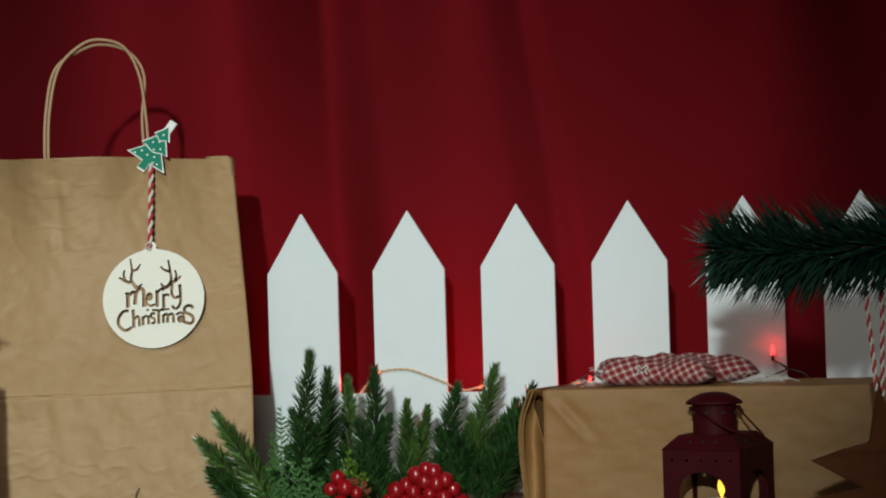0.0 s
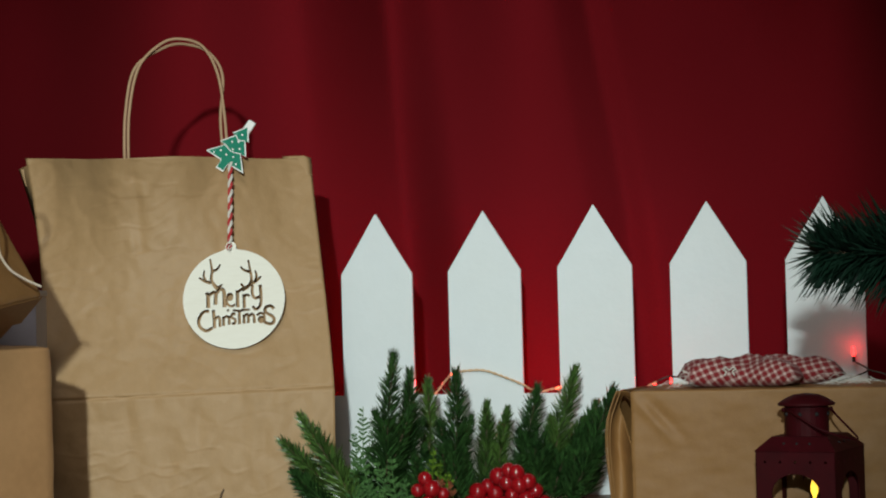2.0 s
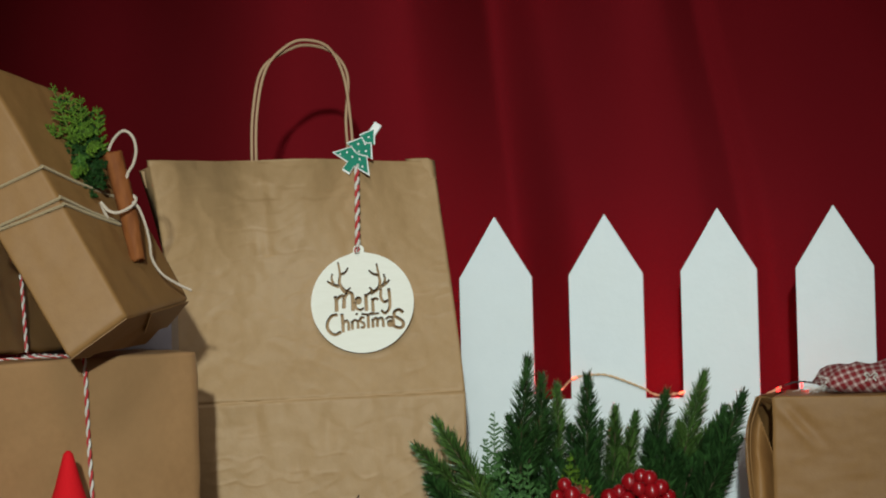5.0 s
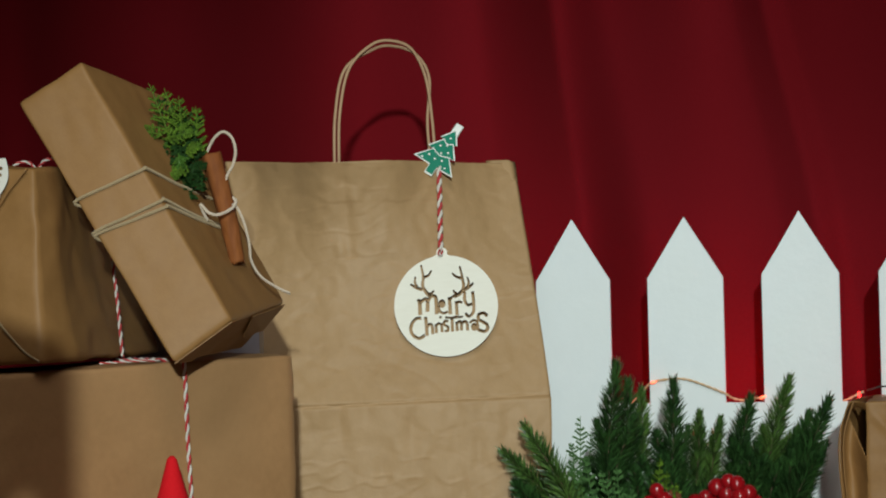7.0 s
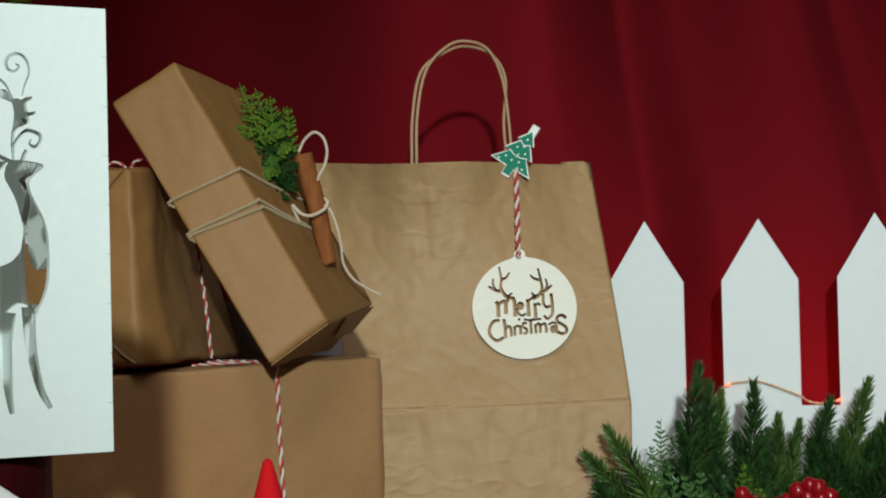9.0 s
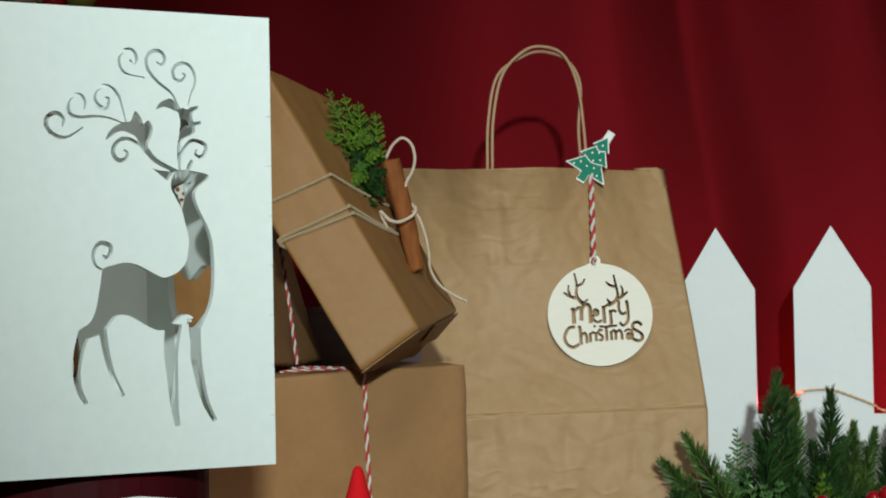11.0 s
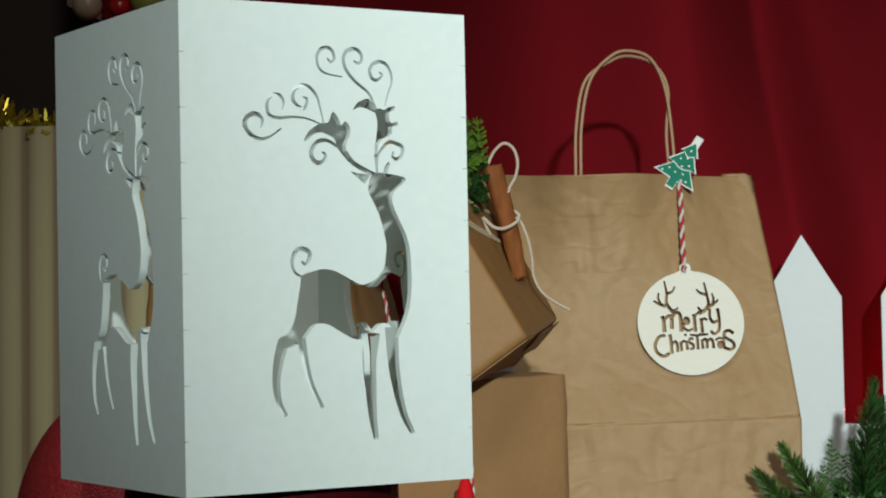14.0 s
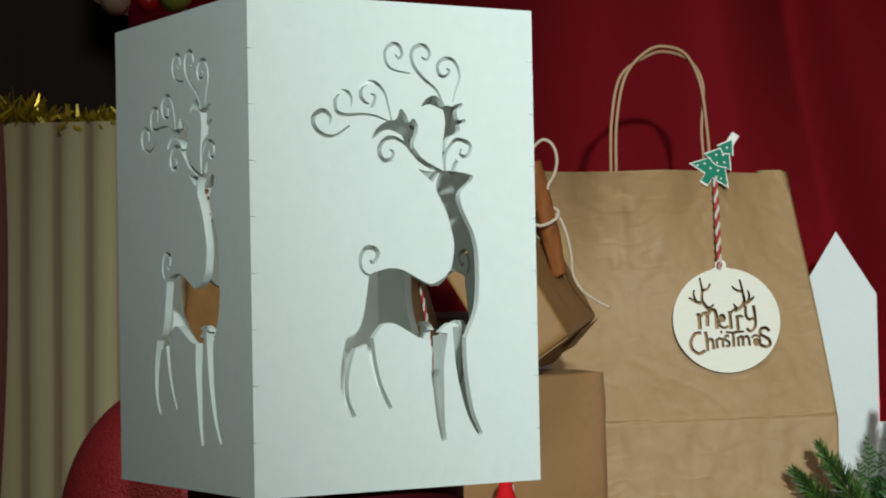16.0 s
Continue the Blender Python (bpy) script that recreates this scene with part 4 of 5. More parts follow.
def make_cedar():
    c = thing("cedar_sprig", (-0.515, 1.80, 0.32), "fresh green cedar sprig tucked under the string of the leaning gift", "sprig")
    # a fan of long bright fronds, over short shade-coloured ones that fill its foot
    foot = Vector((-0.512, 1.796, 0.325))
    fan = ((-0.5460, 1.800, 0.4130), (-0.5385, 1.797, 0.4105), (-0.5325, 1.794, 0.4080), (-0.5260, 1.792, 0.4040), (-0.5200, 1.790, 0.4010), (-0.5135, 1.792, 0.3950), (-0.5065, 1.794, 0.3925), (-0.5010, 1.796, 0.3940))
    for i, e in enumerate(fan):
        e = Vector(e)
        if i % 2 == 0:
            frond(foot.lerp(e, 0.30), e, c, 0.0150, 12, CEDAR, 40 + i, leaf=0.0017, wild=0.25)
        frond(foot.lerp(e, 0.30) + Vector((0, 0.006, 0)), foot.lerp(e, 0.90) + Vector((0, 0.008, 0)), c, 0.0125, 9, CEDAR_SHADE if i % 2 else CEDAR_HALF_SHADE, 60 + i, leaf=0.0025, wild=0.5)
    for i, (p, q) in enumerate((((-0.534, 1.786, 0.368), (-0.5620, 1.780, 0.3785)), ((-0.530, 1.782, 0.365), (-0.5030, 1.780, 0.3690)), ((-0.514, 1.782, 0.352), (-0.4995, 1.784, 0.3560)), ((-0.515, 1.780, 0.345), (-0.5265, 1.776, 0.3265)),
                                ((-0.520, 1.782, 0.352), (-0.5150, 1.778, 0.3380)))):
        frond(p, q, c, 0.0075, 8, CEDAR if i < 4 else CEDAR_HALF_SHADE, 80 + i, leaf=0.0024, wild=0.3)
    # inner fronds, with the sprig's deep shade put into their leaf colour
    for i, (x, y, z) in enumerate(((-0.536, 1.792, 0.362), (-0.531, 1.790, 0.348), (-0.524, 1.788, 0.335), (-0.516, 1.786, 0.322), (-0.507, 1.784, 0.314), (-0.501, 1.786, 0.330), (-0.500, 1.788, 0.346), (-0.503, 1.790, 0.362),
                                   (-0.513, 1.786, 0.366), (-0.521, 1.786, 0.374), (-0.508, 1.788, 0.376), (-0.518, 1.784, 0.350), (-0.508, 1.782, 0.340), (-0.524, 1.784, 0.362), (-0.511, 1.782, 0.328))):
        e = Vector((x, y, z))
        frond(foot.lerp(e, 0.1), e, c, 0.010, 6, CEDAR_SHADE, 100 + i, leaf=0.0030, wild=1.0)


make_cedar()


def make_right_gift():
    g = thing("gift_box", (0.26, 2.03, 0), "flat gift box in brown kraft paper with a folded end", "gift box", "wrapped gifts")
    a, b = Vector((0.0895, 1.992, 0)), Vector((0.470, 1.930, 0))
    back = Vector((0.034, 0.122, 0))
    up = Vector((0, 0, 0.1212))
    d = (b - a).normalized()
    out = Vector((d.y, -d.x, 0))
    bm = parcel([a, a + up, a + back, a + back + up, b, b + up, b + back, b + back + up], 96, 0.0016, 12.0, 4)
    # a slanting crease runs from the top corner down the front, with a shallow hollow above it
    p0, p1 = Vector((0.006, 0.112, 0)), Vector((0.040, 0.074, 0))
    for v in bm.verts:
        q = v.co - a
        s, z, deep = q.dot(d), q.z, q.dot(-out)
        if deep > 0.006:
            continue
        w = Vector((s, z, 0)) - p0
        axis = (p1 - p0).normalized()
        along, side = w.dot(axis) / (p1 - p0).length, axis.x * w.y - axis.y * w.x
        fade = max(0.0, min(1.0, 1.25 - abs(along - 0.5) * 1.7))
        v.co += out * fade * (0.0022 * math.exp(-(side / 0.0045) ** 2) - 0.0020 * math.exp(-((side - 0.008) / 0.0055) ** 2))
    part("body", bm, KRAFT, g, smooth=True)
    # the folded end: loose paper stands off the box, so that a deep slot opens under the top corner
    rim = smooth_line([(0.079, 2.012, 0.121), (0.074, 2.01, 0.11), (0.069, 2.008, 0.092), (0.068, 2.008, 0.063), (0.07, 2.01, 0.028), (0.072, 2.012, 0.0)], 18)
    bm = bmesh.new()
    rows, leaf = [], []
    for k, p in enumerate(rim):
        t = k / (len(rim) - 1)
        hem = a + d * 0.0010 + Vector((0, 0.0008, 0.1195 * (1 - t)))
        sag = 0.036 * (1 - 0.75 * t) * min(1.0, 6 * t + 0.15) + 0.006 * math.exp(-((t - 0.55) / 0.12) ** 2)
        rows.append([bm.verts.new(hem.lerp(p, q) + Vector((0.003 * math.sin(math.pi * q), sag * math.sin(math.pi * q), 0)) + d * ( 0.0012 * noise.noise(Vector((q * 3, t * 9, 4))) * math.sin(math.pi * q))) for q in (k2 / 20 for k2 in range(21))])
        leaf.append([rows[-1][-1]] + [bm.verts.new(p.lerp(a + back * 0.97 + d * 0.001 + Vector((0, 0, p.z)), q) + Vector((-0.006 * math.sin(math.pi * q), 0, 0))) for q in (0.3, 0.65, 1.0)])
    n = len(rows) - 1
    for k in range(n):
        t = (k + 0.5) / n
        for i in range(20):
            q = (i + 0.5) / 20
            if 0.05 < t < 0.45 - 0.42 * q and q < 0.60:
                continue
            bm.faces.new((rows[k][i], rows[k][i + 1], rows[k + 1][i + 1], rows[k + 1][i]))
        for i in range(3):
            bm.faces.new((leaf[k][i], leaf[k][i + 1], leaf[k + 1][i + 1], leaf[k + 1][i]))
    ob = part("end_flap", bm, KRAFT, g, "folded end of the kraft wrapping", smooth=True)
    so = ob.modifiers.new("paper", "SOLIDIFY")
    so.thickness = 0.0006
    for dx, dy in ((-0.0006, -0.0004), (0.0030, -0.0030)):
        edge = [p + Vector((dx + 0.0006 * math.sin(9 * k / len(rim)), dy, 0)) for k, p in enumerate(rim)]
        part("paper_edge", tube(edge, 0.0007, 6), KRAFT, g, smooth=True)


make_right_gift()


# ---- gingham ornament and fairy lights on the flat gift ----
def make_gingham_star():
    o = thing("gingham_star", (0.222, 2.045, 0.1205), "stuffed red and white gingham fabric star lying on the gift", "ornament")
    c, n, m = Vector((0.2165, 2.045, 0.1215)), 80, 9
    bm = bmesh.new()

    def reach(a):
        q = abs((a / (2 * math.pi) * 5) % 1 - 0.5) * 2
        return 0.054 + 0.035 * q ** 1.3
    poles = [bm.verts.new(c + Vector((0, 0, 0.029))), bm.verts.new(c + Vector((0, 0, -0.0005)))]
    tops, lows = [], []
    for r in range(1, m + 1):
        s = r / m
        tr, lr = [], []
        for k in range(n):
            a = 2 * math.pi * k / n
            R = reach(a)
            x, y = s * R * math.cos(a), s * R * math.sin(a) * 0.72
            arm = abs((a / (2 * math.pi) * 5) % 1 - 0.5) * 2
            h = (0.0285 - 0.0095 * (1 - arm) * s) * (1 - s ** 3.6) ** 0.5 + 0.0060 * noise.noise(Vector((x * 55, y * 55, 2))) * (1 - s ** 3) + 0.0025 * noise.noise(Vector((x * 130, y * 130, 5)))
            low = -0.0005 + 0.009 * s ** 6
            tr.append(bm.verts.new(c + Vector((x, y, max(h, 0) + (0.009 * s ** 6)))) if r < m else None)
            lr.append(bm.verts.new(c + Vector((x, y, low))))
        tops.append(tr if r < m else lr)
        lows.append(lr)
    for rings, pole in ((tops, poles[0]), (lows, poles[1])):
        for k in range(n):
            bm.faces.new((pole, rings[0][k], rings[0][(k + 1) % n]))
        for a, b in zip(rings, rings[1:]):
            for k in range(n):
                bm.faces.new((a[k], a[(k + 1) % n], b[(k + 1) % n], b[k]))
    part("cushion", bm, CHECK, o, smooth=True)
    # frayed white threads at the seams
    rnd = random.Random(77)
    for ang0, count, spread in ((math.pi, 22, 0.4), (0.0, 26, 0.45), (1.9, 16, 0.5)):
        bm = bmesh.new()
        for k in range(count):
            a = ang0 + rnd.uniform(-spread, spread)
            R = reach(a) * rnd.uniform(0.86, 1.0)
            p = c + Vector((R * math.cos(a), R * math.sin(a) * 0.72, rnd.uniform(0.004, 0.012)))
            d = Vector((math.cos(a) + rnd.uniform(-0.6, 0.6), math.sin(a) * 0.72 + rnd.uniform(-0.6, 0.6), rnd.uniform(-0.2, 0.9))) * rnd.uniform(0.005, 0.014)
            hair = tube(smooth_line([p, p + d * 0.6 + Vector((0, 0, 0.001)), p + d - Vector((0, 0, 0.002))], 3), 0.00022, 3)
            me = bpy.data.meshes.new("hair")
            hair.to_mesh(me)
            hair.free()
            bm.from_mesh(me)
            bpy.data.meshes.remove(me)
        part("fringe", bm, LACE, o, "frayed white threads", kind="stuff")
    for x, z in ((0.186, 0.138),):
        for s in (-1, 1):
            line = smooth_line([(x, 2.006, z), (x + s * 0.0035, 2.003, z + 0.003), (x + s * 0.006, 2.003, z + 0.001), (x + s * 0.003, 2.005, z - 0.001), (x + s * 0.005, 2.004, z - 0.005)], 5)
            part("stitch", tube(line, 0.0008, 5), TWINE_WHITE, o, "white cotton bow", smooth=True)


make_gingham_star()


def make_lace():
    o = thing("lace_scrap", (0.310, 2.03, 0.1205), "tangle of frayed white lace threads lying on the gift", "ribbon")
    rnd = random.Random(31)
    for x0, x1, y0, y1, count in ((0.282, 0.334, 2.010, 2.060, 50), (0.132, 0.165, 2.030, 2.080, 22)):
        bm = bmesh.new()
        for k in range(count):
            p = Vector((rnd.uniform(x0, x1), rnd.uniform(y0, y1), 0.1215))
            a, s = rnd.uniform(0, 6.28), rnd.uniform(0.006, 0.016)
            d = Vector((math.cos(a) * s, math.sin(a) * s, 0))
            top = Vector((rnd.uniform(-0.003, 0.003), 0, rnd.uniform(0.001, 0.008)))
            hair = tube(smooth_line([p - d, p + top, p + d + Vector((0, 0, rnd.uniform(0, 0.004)))], 5), rnd.uniform(0.00014, 0.0003), 4)
            me = bpy.data.meshes.new("hair")
            hair.to_mesh(me)
            hair.free()
            bm.from_mesh(me)
            bpy.data.meshes.remove(me)
        part("threads", bm, LACE, o, kind="stuff")


make_lace()


def make_lights():
    o = thing("fairy_lights", (0.0, 2.25, 0.0), "copper wire fairy lights with glowing red bulbs along the fence", "fairy lights")

    def fence_y(x):
        return 2.3016 - 0.2554 * (x + 0.1576)
    # it comes through the gaps: behind the slats (+), over the second slat (-)
    pts = [(-0.112, 0.090, 0.010), (-0.094, 0.112, 0.010), (-0.0825, 0.1265, 0.003), (-0.0745, 0.1325, -0.004), (-0.0560, 0.1350, -0.004), (-0.0400, 0.1340, -0.004), (-0.018, 0.1258, -0.004), (-0.0015, 0.1185, -0.003), (0.0060, 0.1135, 0.006),
           (0.020, 0.1105, 0.010), (0.034, 0.1130, 0.009), (0.050, 0.105, 0.010), (0.075, 0.100, 0.010), (0.11, 0.105, 0.010), (0.140, 0.119, 0.008)]
    line = smooth_line([(x, fence_y(x) + dy, z) for x, z, dy in pts], 6)
    twine(line, 0.0013, 0.014, (CABLE, CABLE), o, "cable", "twisted copper coloured cable")
    for x, y, z in ((-0.0980, 2.318, 0.100), (0.1400, 2.258, 0.1145)):
        part("bulb", lathe([(0.0008, -0.0034), (0.0016, -0.002), (0.0017, 0.002), (0.0008, 0.003)], (x, y, z), 10), LED_RED, o, smooth=True)
    for x, z in ((-0.0765, 0.1318), (0.0355, 0.1150)):
        bm = lathe([(0.0006, -0.003), (0.0012, -0.002), (0.0012, 0.0015), (0.0006, 0.003)], (0, 0, 0), 10)
        bm.transform(Matrix.Translation((x, fence_y(x) - 0.0100, z)) @ Matrix.Rotation(radians(75), 4, "Y"))
        part("bulb", bm, LED_WARM, o, "small glowing orange red bulb", smooth=True)
    line = smooth_line([(0.140, fence_y(0.14) - 0.0075, 0.121), (0.150, 2.16, 0.127), (0.20, 2.15, 0.118), (0.28, 2.12, 0.115), (0.346, 2.150, 0.127), (0.3375, 2.160, 0.137), (0.3362, 2.163, 0.1458)], 6)
    twine(line, 0.0010, 0.012, (DARK_CABLE, DARK_CABLE), o, "cable")
    line = smooth_line([(0.337, 2.156, 0.137), (0.345, 2.130, 0.130), (0.37, 2.12, 0.110), (0.38, 2.12, 0.0)], 6)
    part("cable", tube(line, 0.0009, 6), DARK_CABLE, o, smooth=True)
    for x, y, z, k in ((0.3362, 2.163, 0.1458, 1.0), (0.1455, 2.146, 0.1225, 0.62)):
        sock = part("socket", lathe([(k * r, k * h) for r, h in ((0.0016, -0.009), (0.0018, -0.0035), (0.0014, -0.003))], (x, y, z), 12), DARK_CABLE, o, smooth=True)
        part("bulb", lathe([(k * r, k * h) for r, h in ((0.0014, -0.003), (0.0018, -0.001), (0.0017, 0.0045), (0.0007, 0.0070))], (x, y, z), 12), LED_RED, o, "glowing red bulb", smooth=True)
    for x, y, z, w in ((0.3362, 2.1605, 0.1530, 0.006), (0.1480, 2.138, 0.1300, 0.016), (-0.0980, 2.322, 0.122, 0.22), (0.0360, 2.285, 0.120, 0.10), (0.1400, 2.255, 0.125, 0.10)):
        la = bpy.data.lights.new("bulb_light", "POINT")
        la.energy, la.color, la.shadow_soft_size = w, (1.0, 0.03, 0.03), 0.003
        new("bulb_light", la).location = (x, y, z)


make_lights()


# ---- bouquet of spruce and berries ----
def make_bouquet():
    o = thing("spruce_bouquet", (-0.06, 2.07, 0), "bouquet of green spruce twigs with red berries and cedar", "bouquet")
    # the sprigs that stand out: foot, tip, needle length, depth; then short ones that fill the middle
    tall = (((-0.168, 0.010), (-0.245, 0.076), 0.0150, 2.060, SPRUCE_TIP), ((-0.172, 0.020), (-0.225, 0.101), 0.0150, 2.035, SPRUCE_TIP), ((-0.146, 0.010), (-0.135, 0.157), 0.0165, 2.060, SPRUCE),
            ((-0.139, 0.008), (-0.120, 0.138), 0.0165, 2.100, SPRUCE), ((-0.112, 0.005), (-0.103, 0.127), 0.0150, 2.145, SPRUCE_TIP), ((-0.085, 0.005), (-0.074, 0.136), 0.0175, 2.115, SPRUCE), ((-0.050, 0.0), (-0.043, 0.102), 0.0135, 2.160, SPRUCE_TIP),
            ((-0.034, 0.0), (-0.022, 0.096), 0.0125, 2.160, SPRUCE_TIP), ((-0.007, 0.0), (0.009, 0.116), 0.0170, 2.160, SPRUCE), ((0.016, 0.0), (0.049, 0.135), 0.0165, 2.160, SPRUCE_TIP), ((0.032, 0.0), (0.086, 0.114), 0.0165, 2.150, SPRUCE),
            ((0.026, 0.0), (0.069, 0.099), 0.0150, 2.165, SPRUCE), ((0.035, 0.0), (0.068, 0.064), 0.0150, 2.110, SPRUCE), ((-0.190, 0.004), (-0.234, 0.046), 0.0140, 2.050, SPRUCE))
    for i, ((x0, z0), (x1, z1), needles, y, m) in enumerate(tall):
        sprig((x0, y + 0.012, max(0.0, z0 - 0.012)), (x1, y, z1), o, 0.005, 1.95 * needles, 430, m, 100 + i)
        if needles > 0.0160:
            f, e = Vector((x0, y + 0.014, z0)), Vector((x1, y + 0.004, z1))
            for k, (at, turn) in enumerate(((0.16, 15), (0.26, -16))):
                start = f.lerp(e, at)
                way = Matrix.Rotation(radians(turn), 3, "Y") @ (e - start)
                sprig(start, start + way * (0.62 - 0.12 * k), o, 0.003, 1.35 * needles, 190, m, 200 + 5 * i + k, stem=0.0008)
    rnd = random.Random(19)
    for i in range(38):
        x = -0.200 + 0.272 * (i + rnd.random()) / 38
        z = (0.066 if x < -0.065 else 0.046 if x < -0.012 else 0.068) + rnd.uniform(-0.026, 0.008) - 0.45 * max(0.0, -0.155 - x)
        y = 2.100 + 0.065 * max(0.0, min(1.0, (x + 0.13) / 0.10)) + rnd.uniform(-0.025, 0.012)
        sprig((x * 0.9 - 0.007, y + 0.008, 0.0), (x + rnd.uniform(-0.012, 0.012), y, z), o, 0.006, 0.0215, 280, SPRUCE, 140 + i)
    for i, (x, y, z, m) in enumerate(((-0.170, 2.040, 0.070, CEDAR_BLUE), (-0.140, 2.035, 0.061, CEDAR_BLUE), (-0.155, 2.040, 0.058, CEDAR_BLUE), (-0.177, 2.040, 0.052, CEDAR_BLUE), (-0.163, 2.035, 0.040, CEDAR_BLUE), (-0.098, 2.035, 0.068, CEDAR), (-0.092, 2.035, 0.056, CEDAR),
                                      (-0.128, 2.030, 0.040, CEDAR_BLUE), (-0.148, 2.030, 0.030, CEDAR_BLUE), (-0.084, 2.030, 0.045, CEDAR), (0.045, 2.03, 0.030, CEDAR_SHADE))):
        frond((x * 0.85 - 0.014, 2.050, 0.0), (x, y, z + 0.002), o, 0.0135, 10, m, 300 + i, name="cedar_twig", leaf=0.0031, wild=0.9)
    for i, (x, z) in enumerate(((-0.1680, 0.108), (-0.158, 0.092), (-0.178, 0.082))):
        frond((x * 0.9 - 0.018, 2.112, 0.012), (x, 2.100, z), o, 0.0160, 19, CEDAR_BLUE, 320 + i, name="cedar_twig", leaf=0.0021, wild=0.5)
    for i, (x, z) in enumerate(((-0.108, 0.040), (-0.095, 0.043), (-0.085, 0.040), (-0.100, 0.036))):
        frond((x + 0.006, 2.04, 0.005), (x, 2.022, z), o, 0.010, 7, CONE_BROWN, 330 + i, name="russet_twig", leaf=0.0036, wild=0.8)
    berries = [(-0.107, 1.992, 0.0440, 0.0070), (-0.1005, 1.990, 0.0345, 0.0086), (-0.114, 1.992, 0.0330, 0.0068), (-0.090, 1.994, 0.0290, 0.0064), (-0.105, 1.988, 0.0210, 0.0072)]
    for x, z in ((-0.0215, 0.0440), (-0.0390, 0.0400), (-0.0310, 0.0340), (-0.0190, 0.0320), (-0.0030, 0.0255), (-0.0590, 0.0250), (-0.0490, 0.0300), (-0.0420, 0.0230), (-0.0260, 0.0220), (-0.0125, 0.0180), (-0.0660, 0.0150), (-0.0500, 0.0130), (-0.0340, 0.0120), (-0.0180, 0.0090), (0.0040, 0.0120), (-0.0290, 0.0460), (-0.0105, 0.0350)):
        berries.append((x * 1.03 + 0.0055, 2.105 + 0.010 * math.sin(90 * x), z * 1.03 - 0.0068, 0.0085 + 0.0008 * math.sin(300 * x)))
    for x, y, z, r in berries:
        b = part("berry", ball((x, y, z), r, sub=3), BERRY, o, "glossy red berry", smooth=True)
        part("stalk", tube([Vector((x, y + r * 0.9, z)), Vector((x * 0.9 - 0.006, y + 0.045, max(0, z - 0.03)))], 0.0006, 5), STEM, b)


make_bouquet()


def make_twig():
    o = thing("dry_twig", (-0.302, 2.03, 0), "thin dark dry twig standing before the paper bag", "twig")
    line = smooth_line([(-0.308, 2.034, 0.0), (-0.3055, 2.032, 0.018), (-0.3045, 2.03, 0.029), (-0.3015, 2.03, 0.0355)], 8)
    part("stem", tube(line, 0.0016, 7, taper=0.6), STEM, o, smooth=True)


make_twig()


